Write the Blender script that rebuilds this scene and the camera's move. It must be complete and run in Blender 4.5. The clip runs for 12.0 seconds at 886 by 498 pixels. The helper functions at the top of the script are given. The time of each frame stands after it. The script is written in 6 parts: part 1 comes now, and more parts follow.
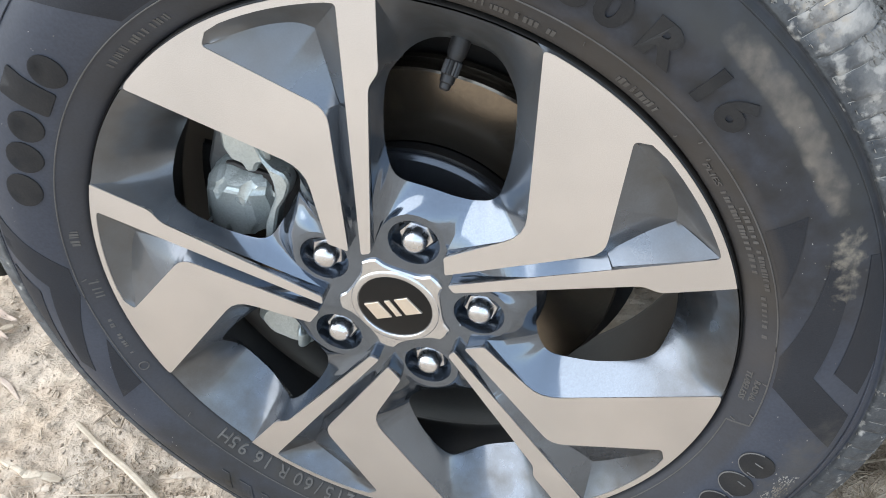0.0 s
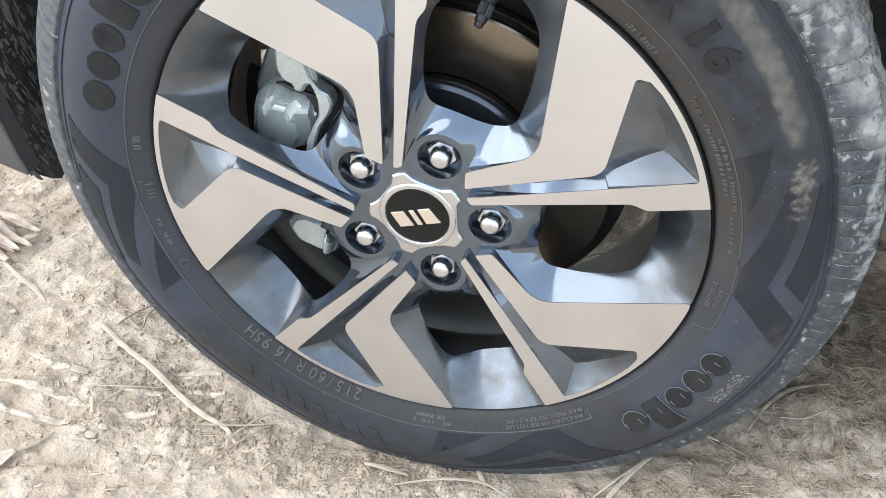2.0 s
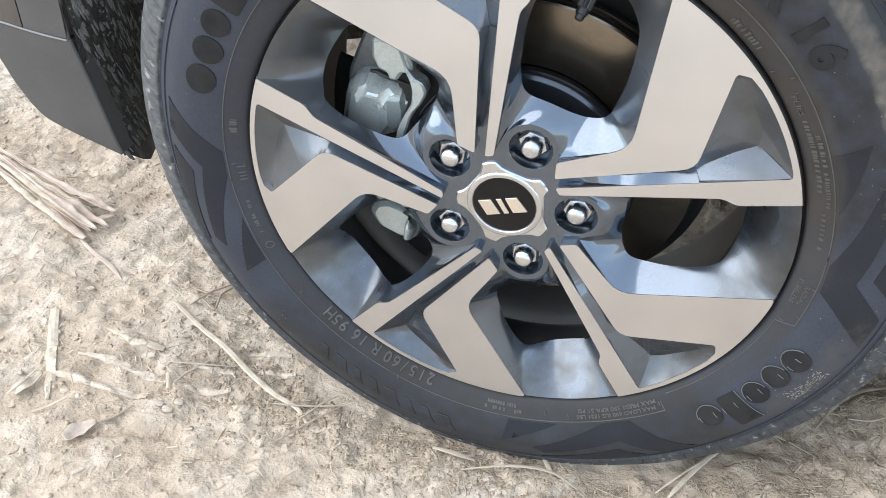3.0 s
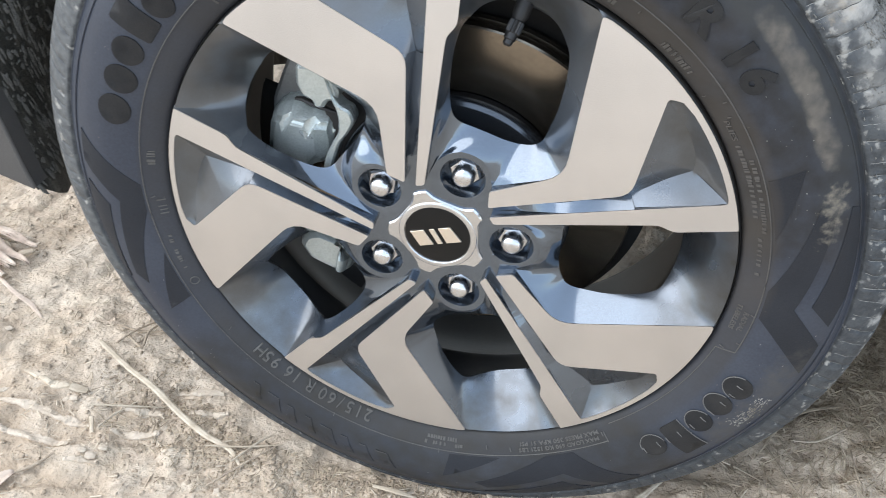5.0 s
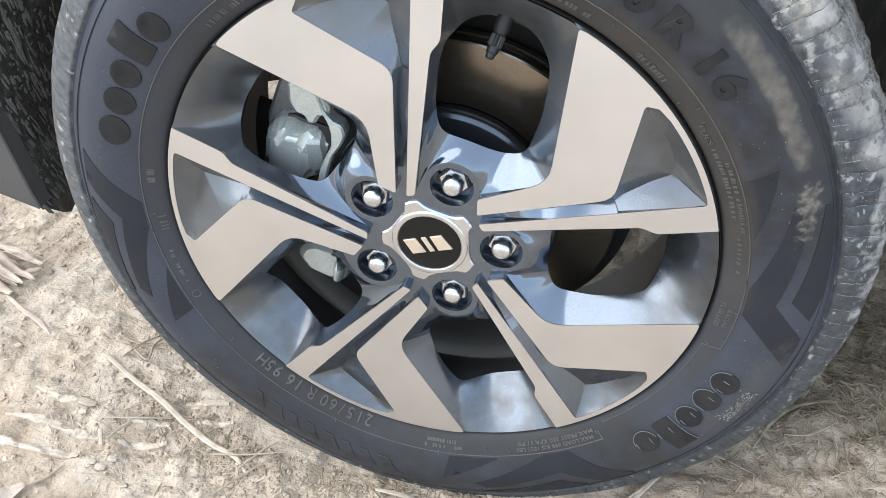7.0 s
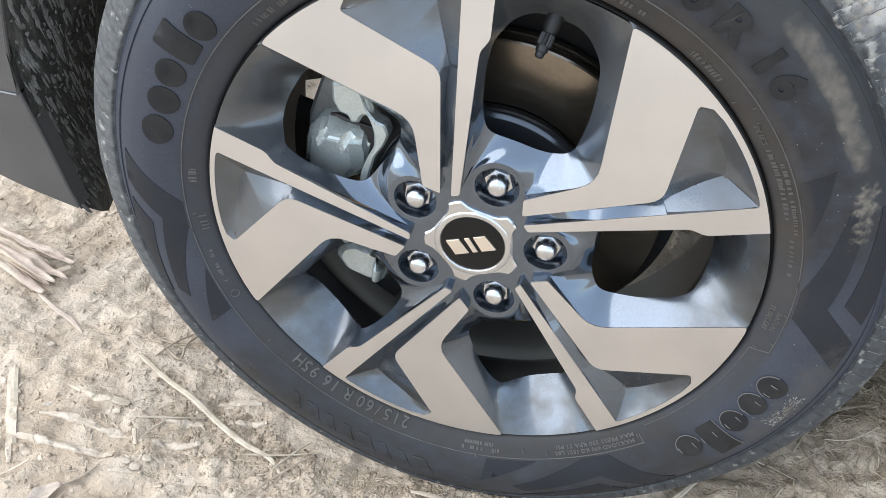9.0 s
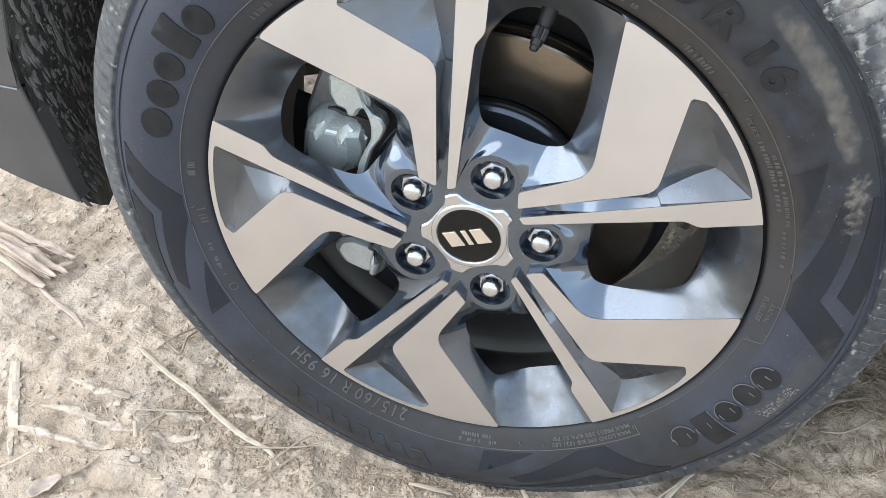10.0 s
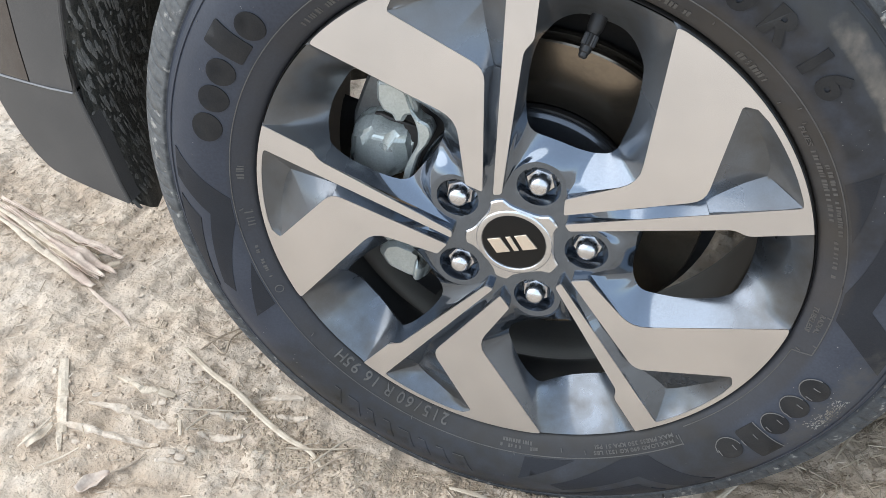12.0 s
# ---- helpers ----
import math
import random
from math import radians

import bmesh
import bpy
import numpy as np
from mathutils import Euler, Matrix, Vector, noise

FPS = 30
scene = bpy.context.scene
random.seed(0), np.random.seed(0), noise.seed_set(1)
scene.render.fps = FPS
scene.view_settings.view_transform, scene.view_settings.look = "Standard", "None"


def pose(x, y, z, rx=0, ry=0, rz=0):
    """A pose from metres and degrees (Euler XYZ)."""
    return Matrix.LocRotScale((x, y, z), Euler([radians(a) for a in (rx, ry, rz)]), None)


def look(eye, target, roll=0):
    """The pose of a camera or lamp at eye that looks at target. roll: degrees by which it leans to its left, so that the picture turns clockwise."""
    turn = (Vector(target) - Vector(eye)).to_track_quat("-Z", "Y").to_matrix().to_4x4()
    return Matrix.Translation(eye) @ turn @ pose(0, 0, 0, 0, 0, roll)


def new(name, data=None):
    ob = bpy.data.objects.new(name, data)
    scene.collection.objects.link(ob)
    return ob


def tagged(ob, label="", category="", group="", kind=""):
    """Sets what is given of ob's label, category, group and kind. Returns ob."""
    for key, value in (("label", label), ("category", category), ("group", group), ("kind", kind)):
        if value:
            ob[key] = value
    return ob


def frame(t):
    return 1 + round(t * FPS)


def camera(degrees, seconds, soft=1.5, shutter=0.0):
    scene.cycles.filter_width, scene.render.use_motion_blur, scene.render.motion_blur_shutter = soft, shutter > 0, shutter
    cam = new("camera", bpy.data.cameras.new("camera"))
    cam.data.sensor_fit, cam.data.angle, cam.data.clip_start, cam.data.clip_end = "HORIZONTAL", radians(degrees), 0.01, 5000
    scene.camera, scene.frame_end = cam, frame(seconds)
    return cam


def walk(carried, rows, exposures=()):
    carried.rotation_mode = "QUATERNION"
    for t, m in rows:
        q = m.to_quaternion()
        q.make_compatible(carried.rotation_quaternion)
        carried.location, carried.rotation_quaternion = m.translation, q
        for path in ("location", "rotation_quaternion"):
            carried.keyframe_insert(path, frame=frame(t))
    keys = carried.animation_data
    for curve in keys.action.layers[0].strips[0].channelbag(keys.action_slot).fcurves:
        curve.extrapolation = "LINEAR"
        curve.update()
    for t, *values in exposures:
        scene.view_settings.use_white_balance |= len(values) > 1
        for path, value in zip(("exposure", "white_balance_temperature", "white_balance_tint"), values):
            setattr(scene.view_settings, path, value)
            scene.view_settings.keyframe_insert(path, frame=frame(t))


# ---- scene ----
from mathutils import geometry

# ---------------------------------------------------------------- camera
cam = camera(54.8, 12.0, 0.6, 0.2)
ROWS = [
    (0.0, 0.1559, -0.3951, 0.7018, 51.61, 2.44, 14.70),
    (0.3, 0.1490, -0.4280, 0.7100, 51.63, 1.88, 14.38),
    (0.5, 0.1515, -0.4392, 0.7053, 51.75, 1.27, 14.43),
    (0.8, 0.1510, -0.4630, 0.7310, 51.58, 0.78, 14.39),
    (1.0, 0.1585, -0.4835, 0.7547, 51.20, 0.31, 14.41),
    (1.2, 0.1635, -0.4957, 0.7522, 49.76, -1.05, 14.48),
    (1.5, 0.1515, -0.4922, 0.7390, 49.25, -1.26, 14.75),
    (2.0, 0.1444, -0.4970, 0.7329, 49.23, -1.41, 14.94),
    (2.5, 0.1322, -0.5033, 0.7325, 49.10, -1.27, 15.53),
    (2.7, 0.1213, -0.5153, 0.7348, 49.01, -1.04, 16.77),
    (4.3, 0.0915, -0.5356, 0.7298, 49.38, -1.93, 18.91),
    (4.5, 0.1009, -0.5300, 0.7271, 49.50, -2.23, 16.73),
    (4.8, 0.1043, -0.5198, 0.7300, 49.91, -2.43, 15.49),
    (5.0, 0.1126, -0.4971, 0.7261, 50.49, -2.67, 14.26),
    (5.2, 0.1188, -0.4906, 0.7211, 50.56, -2.55, 13.20),
    (5.5, 0.1303, -0.4981, 0.7466, 51.10, -2.46, 12.28),
    (5.8, 0.1340, -0.5060, 0.7490, 51.21, -2.11, 12.48),
    (6.0, 0.1389, -0.5185, 0.7594, 51.13, -1.65, 12.88),
    (6.5, 0.1264, -0.5055, 0.7377, 51.04, -1.36, 13.42),
    (7.0, 0.1261, -0.5107, 0.7404, 50.97, -1.23, 13.53),
    (9.0, 0.1018, -0.5113, 0.7365, 50.96, -0.88, 14.36),
    (9.5, 0.1085, -0.5100, 0.7360, 50.96, -0.78, 14.45),
    (10.0, 0.1081, -0.5177, 0.7365, 50.87, -0.75, 14.44),
    (10.5, 0.1088, -0.5260, 0.7394, 50.85, -0.49, 14.95),
    (11.0, 0.0992, -0.5295, 0.7391, 51.15, 0.06, 16.71),
    (11.5, 0.1098, -0.5236, 0.7419, 51.24, 0.11, 16.75),
    (12.0, 0.1016, -0.5198, 0.7386, 51.10, 0.22, 16.79),
]
walk(cam, [(t, pose(x, y, z, rx, ry, rz)) for t, x, y, z, rx, ry, rz in ROWS],
     [(0.0, 1.34), (0.5, 1.42), (1.0, 1.44), (1.5, 1.49), (2.5, 1.46), (4.5, 1.0), (5.0, 1.33), (5.5, 1.47), (7.0, 1.45), (9.0, 1.32), (10.5, 1.34), (11.0, 1.25), (12.0, 1.18)])

# ---------------------------------------------------------------- light
world = bpy.data.worlds.new("overcast_sky")
scene.world = world
world.use_nodes = True
wn = world.node_tree.nodes
sky = wn.new("ShaderNodeTexSky")
sky.sky_type = "NISHITA"
sky.sun_disc = False
sky.sun_elevation, sky.sun_rotation = radians(45), radians(-108)
sky.air_density, sky.dust_density, sky.ozone_density = 1.0, 0.6, 1.0
soft_sky = wn.new("ShaderNodeHueSaturation")
soft_sky.inputs["Saturation"].default_value = 0.85
world.node_tree.links.new(sky.outputs[0], soft_sky.inputs["Color"])
veil = wn.new("ShaderNodeMix")
veil.data_type = "RGBA"
veil.inputs["Factor"].default_value = 0.6
veil.inputs["B"].default_value = (4.7, 5.6, 6.7, 1)
world.node_tree.links.new(soft_sky.outputs[0], veil.inputs["A"])
world.node_tree.links.new(veil.outputs["Result"], wn["Background"].inputs[0])
wn["Background"].inputs[1].default_value = 0.15
sun = new("sun", bpy.data.lights.new("sun", "SUN"))
sun.data.energy, sun.data.angle, sun.data.color = 1.35, radians(75), (1.0, 0.955, 0.885)
sun.matrix_world = look((-1.75, -0.60, 1.85), (0, 0, 0))

# ---------------------------------------------------------------- materials


def material(name, base, rough=0.5, metal=0.0, second=None, scale=20.0, amount=0.5, fine=300.0, bump=0.1, depth=0.001,
             rough_var=0.1, coat=0.0, low=0.4, high=0.65):
    """Two colours mixed by a coarse and a fine noise, with relief and uneven gloss."""
    m = bpy.data.materials.new(name)
    m.use_nodes = True
    nt = m.node_tree
    n, l = nt.nodes, nt.links
    bsdf = n["Principled BSDF"]
    co = n.new("ShaderNodeTexCoord")
    big, small = n.new("ShaderNodeTexNoise"), n.new("ShaderNodeTexNoise")
    for node, s, d in ((big, scale, 5.0), (small, fine, 3.0)):
        node.inputs["Scale"].default_value, node.inputs["Detail"].default_value = s, d
        l.new(co.outputs["Object"], node.inputs["Vector"])
    ramp = n.new("ShaderNodeMapRange")
    ramp.inputs["From Min"].default_value, ramp.inputs["From Max"].default_value = low, high
    ramp.inputs["To Max"].default_value = amount
    l.new(big.outputs["Fac"], ramp.inputs["Value"])
    mix = n.new("ShaderNodeMix")
    mix.data_type = "RGBA"
    mix.inputs["A"].default_value = (*base, 1)
    mix.inputs["B"].default_value = (*(second or [c * 0.75 for c in base]), 1)
    l.new(ramp.outputs[0], mix.inputs["Factor"])
    grain = n.new("ShaderNodeMix")
    grain.data_type, grain.blend_type = "RGBA", "OVERLAY"
    grain.inputs["Factor"].default_value = 0.25
    l.new(mix.outputs["Result"], grain.inputs["A"])
    l.new(small.outputs["Fac"], grain.inputs["B"])
    l.new(grain.outputs["Result"], bsdf.inputs["Base Color"])
    rr = n.new("ShaderNodeMapRange")
    rr.inputs["To Min"].default_value, rr.inputs["To Max"].default_value = max(rough - rough_var, 0.02), min(rough + rough_var, 1)
    l.new(big.outputs["Fac"], rr.inputs["Value"])
    l.new(rr.outputs[0], bsdf.inputs["Roughness"])
    bsdf.inputs["Metallic"].default_value = metal
    bsdf.inputs["Coat Weight"].default_value = coat
    bsdf.inputs["Coat Roughness"].default_value = 0.06
    if bump:
        b = n.new("ShaderNodeBump")
        b.inputs["Strength"].default_value, b.inputs["Distance"].default_value = bump, depth
        l.new(small.outputs["Fac"], b.inputs["Height"])
        l.new(b.outputs[0], bsdf.inputs["Normal"])
    return m


def stain_shade(m, colour, rough, value, low, high, most=1.0, scale=55.0, rag=0.0, only=None, dull=0.0):
    """Lay a dry stain, and in places a shade put into the colour, over a material where value (a socket) is between low
    and high, broken up by noise; only: a socket that bounds it; dull: how much metal it hides.
    """
    nt = m.node_tree
    n, l = nt.nodes, nt.links
    bsdf = n["Principled BSDF"]
    co = n.new("ShaderNodeTexCoord")
    noise_node = n.new("ShaderNodeTexNoise")
    noise_node.inputs["Scale"].default_value, noise_node.inputs["Detail"].default_value = scale, 6.0
    l.new(co.outputs["Object"], noise_node.inputs["Vector"])
    r = n.new("ShaderNodeMapRange")
    r.inputs["From Min"].default_value, r.inputs["From Max"].default_value = low, high
    broken = n.new("ShaderNodeMapRange")
    broken.inputs["From Min"].default_value, broken.inputs["From Max"].default_value = 0.3, 0.7
    broken.inputs["To Min"].default_value, broken.inputs["To Max"].default_value = 0.35 * most, most
    l.new(noise_node.outputs["Fac"], broken.inputs["Value"])
    ragged = n.new("ShaderNodeMath")
    ragged.operation = "MULTIPLY_ADD"
    ragged.inputs[1].default_value, ragged.inputs[2].default_value = rag, -0.5 * rag
    l.new(noise_node.outputs["Fac"], ragged.inputs[0])
    frayed = n.new("ShaderNodeMath")
    frayed.operation = "ADD"
    l.new(value, frayed.inputs[0])
    l.new(ragged.outputs[0], frayed.inputs[1])
    l.new(frayed.outputs[0], r.inputs["Value"])
    f = n.new("ShaderNodeMath")
    f.operation = "MULTIPLY"
    l.new(r.outputs[0], f.inputs[0])
    l.new(broken.outputs[0], f.inputs[1])
    if only:
        bounded = n.new("ShaderNodeMath")
        bounded.operation = "MULTIPLY"
        l.new(f.outputs[0], bounded.inputs[0])
        l.new(only, bounded.inputs[1])
        f = bounded
    if dull:
        metal = n.new("ShaderNodeMath")
        metal.operation, metal.use_clamp = "MULTIPLY_ADD", True
        metal.inputs[1].default_value, metal.inputs[2].default_value = -dull, bsdf.inputs["Metallic"].default_value
        l.new(f.outputs[0], metal.inputs[0])
        l.new(metal.outputs[0], bsdf.inputs["Metallic"])
    for socket, target in (("Base Color", colour), ("Roughness", rough)):
        old = bsdf.inputs[socket].links[0].from_socket
        mix = n.new("ShaderNodeMix")
        if socket == "Base Color":
            mix.data_type = "RGBA"
            mix.inputs["B"].default_value = (*target, 1)
            l.new(f.outputs[0], mix.inputs["Factor"])
            l.new(old, mix.inputs["A"])
            l.new(mix.outputs["Result"], bsdf.inputs[socket])
        else:
            mix.inputs[3].default_value = target
            l.new(f.outputs[0], mix.inputs[0])
            l.new(old, mix.inputs[2])
            l.new(mix.outputs[0], bsdf.inputs[socket])
    return m


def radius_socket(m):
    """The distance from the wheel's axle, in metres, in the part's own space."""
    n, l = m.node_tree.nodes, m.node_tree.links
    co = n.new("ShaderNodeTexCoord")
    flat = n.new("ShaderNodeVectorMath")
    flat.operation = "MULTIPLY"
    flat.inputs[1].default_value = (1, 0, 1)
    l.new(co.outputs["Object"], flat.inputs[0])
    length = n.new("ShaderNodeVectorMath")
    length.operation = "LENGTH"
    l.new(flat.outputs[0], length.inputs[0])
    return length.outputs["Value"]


PAINT = material("gunmetal_gloss_paint", (0.138, 0.164, 0.200), 0.12, 0.88, (0.122, 0.144, 0.173), 14, 0.5, 900, 0.02, 0.0003, 0.025, 0.5)
# dust on the outer slopes, darkened too for the dim ground they reflect
stain_shade(PAINT, (0.085, 0.083, 0.079), 0.5, radius_socket(PAINT), 0.160, 0.198, 0.9)
FLANGE = material("dull_dark_paint", (0.105, 0.115, 0.130), 0.24, 0.8, (0.075, 0.080, 0.088), 20, 0.6, 600, 0.05, 0.0004, 0.06)
VALVE = material("black_valve_rubber", (0.012, 0.012, 0.013), 0.55, 0.0, (0.03, 0.028, 0.026), 90, 0.5, 600, 0.1, 0.0004, 0.08)
CAP_GREY = material("grey_valve_cap", (0.017, 0.017, 0.018), 0.45, 0.0, (0.011, 0.011, 0.011), 120, 0.5, 600, 0.1, 0.0004, 0.08)
BARREL = material("near_black_barrel", (0.014, 0.014, 0.014), 0.5, 0.2, (0.032, 0.028, 0.023), 18, 0.7, 300, 0.15, 0.0006, 0.1)
MACHINED = material("diamond_cut_aluminium", (0.672, 0.658, 0.653), 0.40, 1.0, (0.572, 0.561, 0.556), 9, 0.8, 1500, 0.03, 0.0002, 0.05, 0.25)

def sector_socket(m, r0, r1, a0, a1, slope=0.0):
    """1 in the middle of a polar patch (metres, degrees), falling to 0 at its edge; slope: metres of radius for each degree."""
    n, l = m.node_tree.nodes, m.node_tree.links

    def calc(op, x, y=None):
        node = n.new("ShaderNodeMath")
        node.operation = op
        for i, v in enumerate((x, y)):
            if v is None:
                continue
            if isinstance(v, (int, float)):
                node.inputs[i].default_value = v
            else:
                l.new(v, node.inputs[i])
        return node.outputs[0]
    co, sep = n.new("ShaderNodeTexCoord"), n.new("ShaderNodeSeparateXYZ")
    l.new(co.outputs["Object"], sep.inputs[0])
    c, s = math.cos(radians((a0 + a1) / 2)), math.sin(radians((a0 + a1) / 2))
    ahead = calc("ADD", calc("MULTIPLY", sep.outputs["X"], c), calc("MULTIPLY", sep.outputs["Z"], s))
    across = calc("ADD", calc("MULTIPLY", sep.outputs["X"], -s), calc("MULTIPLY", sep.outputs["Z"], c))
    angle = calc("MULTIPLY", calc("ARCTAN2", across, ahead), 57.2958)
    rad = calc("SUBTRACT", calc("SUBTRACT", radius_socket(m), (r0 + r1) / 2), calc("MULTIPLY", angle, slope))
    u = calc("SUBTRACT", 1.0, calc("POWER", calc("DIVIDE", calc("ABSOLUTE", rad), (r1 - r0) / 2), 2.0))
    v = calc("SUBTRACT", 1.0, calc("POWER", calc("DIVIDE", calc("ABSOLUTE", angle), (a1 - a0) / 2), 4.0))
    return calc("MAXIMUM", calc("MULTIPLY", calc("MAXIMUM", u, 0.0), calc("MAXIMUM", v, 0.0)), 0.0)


def depth_socket(m):
    """The depth behind the wheel's face, in metres."""
    n, l = m.node_tree.nodes, m.node_tree.links
    co, sep = n.new("ShaderNodeTexCoord"), n.new("ShaderNodeSeparateXYZ")
    l.new(co.outputs["Object"], sep.inputs[0])
    return sep.outputs["Y"]


def weathered_shaded(m, rear_shade=0.0):
    """Dust in the bead band and the brown smears that the road threw on the sidewall; above zero, the second argument
    paints shade over its upper rear quarter and a darker, less blue tone at its foot.
    """
    if rear_shade:
        # shade put into the colour of the upper rear quarter
        stain_shade(m, (0.0180, 0.0180, 0.0182), 0.50, sector_socket(m, 0.190, 0.350, 0, 116), 0.05, 0.5, rear_shade, 70.0, 0.2)
        # a darker, less blue tone at the foot
        stain_shade(m, (0.0235, 0.0232, 0.0215), 0.5, sector_socket(m, 0.195, 0.370, 208, 322), 0.05, 0.45, 0.95, 50.0, 0.2)
    stain_shade(m, (0.040, 0.036, 0.031), 0.7, radius_socket(m), 0.2440, 0.2385, 0.7, 14.0)
    stain_shade(m, (0.062, 0.051, 0.041), 0.8, sector_socket(m, 0.212, 0.250, -12, 98), 0.05, 0.5, 0.45, 30.0, 0.6)
    stain_shade(m, (0.040, 0.040, 0.038), 0.85, sector_socket(m, 0.2680, 0.3030, 12, 60), 0.2, 0.9, 0.8, 45.0, 0.9)
    stain_shade(m, (0.140, 0.122, 0.101), 0.95, sector_socket(m, 0.2735, 0.2910, 19.5, 45.5, 0.00015), 0.22, 0.85, 1.0, 95.0, 0.9)
    stain_shade(m, (0.17, 0.150, 0.120), 0.95, sector_socket(m, 0.2660, 0.2900, 8.5, 19.5, 0.0009), 0.55, 1.2, 0.95, 190.0, 2.4)
    stain_shade(m, (0.09, 0.083, 0.072), 0.9, sector_socket(m, 0.2600, 0.3000, 318, 352), 0.4, 1.0, 0.5, 120.0, 1.6)
    return m


# dust; its bound to the upper left paints in the duller reflections there
stain_shade(PAINT, (0.105, 0.103, 0.098), 0.45, radius_socket(PAINT), 0.095, 0.165, 0.75, 9.0, 0.02, sector_socket(PAINT, 0.0, 0.42, 5, 222), 0.8)
RUBBER = weathered_shaded(material("black_tyre_rubber", (0.034, 0.0395, 0.0530), 0.48, 0.0, (0.046, 0.0520, 0.066), 18, 0.6, 500, 0.15, 0.0006, 0.08), 0.97)
RUBBER.node_tree.nodes["Principled BSDF"].inputs["Specular IOR Level"].default_value = 0.30
# dusty raised lines; the same pale colour also draws painted edge highlights
EDGE_RUBBER = weathered_shaded(material("dusty_glint_rubber", (0.115, 0.112, 0.106), 0.7, 0.0, (0.075, 0.074, 0.072), 60, 0.7, 600, 0.2, 0.0005, 0.08))
MATT_RUBBER = weathered_shaded(material("ribbed_tyre_rubber", (0.0165, 0.0184, 0.0228), 0.58, 0.0, (0.022, 0.0245, 0.030), 40, 0.5, 900, 0.3, 0.0006, 0.06))
MATT_RUBBER.node_tree.nodes["Principled BSDF"].inputs["Specular IOR Level"].default_value = 0.24
MARK_RUBBER = material("raised_mark_rubber", (0.010, 0.0105, 0.012), 0.68, 0.0, (0.024, 0.023, 0.022), 45, 0.7, 700, 0.3, 0.0006, 0.08)
MARK_RUBBER.node_tree.nodes["Principled BSDF"].inputs["Specular IOR Level"].default_value = 0.32
TREAD = material("dusty_tread_rubber", (0.034, 0.038, 0.043), 0.65, 0.0, (0.060, 0.065, 0.068), 150, 0.8, 600, 0.5, 0.001, 0.1, 0.0, 0.40, 0.62)
stain_shade(TREAD, (0.135, 0.137, 0.135), 0.9, radius_socket(TREAD), 0.300, 0.306, 0.85, 150.0, 0.01, sector_socket(TREAD, 0.20, 0.46, 52, 206))
stain_shade(TREAD, (0.25, 0.248, 0.238), 0.95, depth_socket(TREAD), 0.016, 0.046, 0.8, 130.0, 0.060, sector_socket(TREAD, 0.20, 0.46, -14, 204))
stain_shade(TREAD, (0.17, 0.167, 0.158), 0.95, sector_socket(TREAD, 0.300, 0.366, 16, 96), 0.20, 0.7, 0.75, 60.0, 1.4)
stain_shade(TREAD, (0.30, 0.22, 0.12), 0.95, sector_socket(TREAD, 0.302, 0.336, 36, 44), 0.6, 1.0, 0.8, 160.0, 1.6)
stain_shade(TREAD, (0.33, 0.318, 0.297), 0.95, sector_socket(TREAD, 0.314, 0.352, -12, 70), 0.45, 0.90, 0.9, 75.0, 2.8)
stain_shade(TREAD, (0.31, 0.30, 0.275), 0.95, sector_socket(TREAD, 0.300, 0.370, 26, 112), 0.35, 0.65, 0.9, 120.0, 3.2)
stain_shade(TREAD, (0.34, 0.325, 0.30), 0.95, sector_socket(TREAD, 0.300, 0.372, 12, 66), 0.25, 0.75, 0.75, 38.0, 1.6)
stain_shade(TREAD, (0.050, 0.053, 0.058), 0.8, sector_socket(TREAD, 0.296, 0.345, 14, 60), 0.80, 1.10, 0.5, 110.0, 3.0)
SIPE_DUST = material("dust_in_tread_cuts", (0.26, 0.258, 0.245), 0.95, 0.0, (0.07, 0.07, 0.07), 190, 0.9, 600, 0.3, 0.001, 0.05, 0.0, 0.45, 0.6)
NUT_STEEL = material("plated_nut_steel", (0.66, 0.67, 0.69), 0.27, 1.0, (0.50, 0.50, 0.51), 90, 0.6, 700, 0.08, 0.0006, 0.06)
SATIN = material("satin_silver", (0.62, 0.63, 0.64), 0.22, 0.95, (0.50, 0.50, 0.51), 40, 0.5, 900, 0.05, 0.0003, 0.05)
BADGE = material("black_enamel", (0.006, 0.006, 0.006), 0.35, 0.0, (0.010, 0.009, 0.008), 60, 0.5, 900, 0.05, 0.0002, 0.06)
BADGE.node_tree.nodes["Principled BSDF"].inputs["Specular IOR Level"].default_value = 0.25
CHAMPAGNE = material("champagne_metal", (0.80, 0.72, 0.62), 0.32, 0.9, (0.72, 0.65, 0.56), 60, 0.5, 900, 0.03, 0.0002, 0.05)
CAST = material("painted_cast_iron", (0.47, 0.51, 0.50), 0.30, 0.55, (0.38, 0.42, 0.41), 45, 0.6, 620, 0.40, 0.0009, 0.08)
DULL_CAST = material("dull_dark_iron", (0.20, 0.205, 0.20), 0.5, 0.4, (0.11, 0.105, 0.10), 40, 0.7, 420, 0.4, 0.0010, 0.08)
DISC = material("brake_disc_steel", (0.235, 0.200, 0.157), 0.25, 0.9, (0.10, 0.088, 0.074), 20, 0.6, 300, 0.08, 0.0004, 0.08)
DARK = material("dark_steel", (0.024, 0.023, 0.023), 0.6, 0.3, (0.036, 0.030, 0.026), 25, 0.7, 250, 0.3, 0.001, 0.1)
PLASTIC = material("grey_black_plastic", (0.060, 0.057, 0.055), 0.55, 0.0, (0.085, 0.079, 0.074), 12, 0.6, 900, 0.25, 0.0005, 0.06)
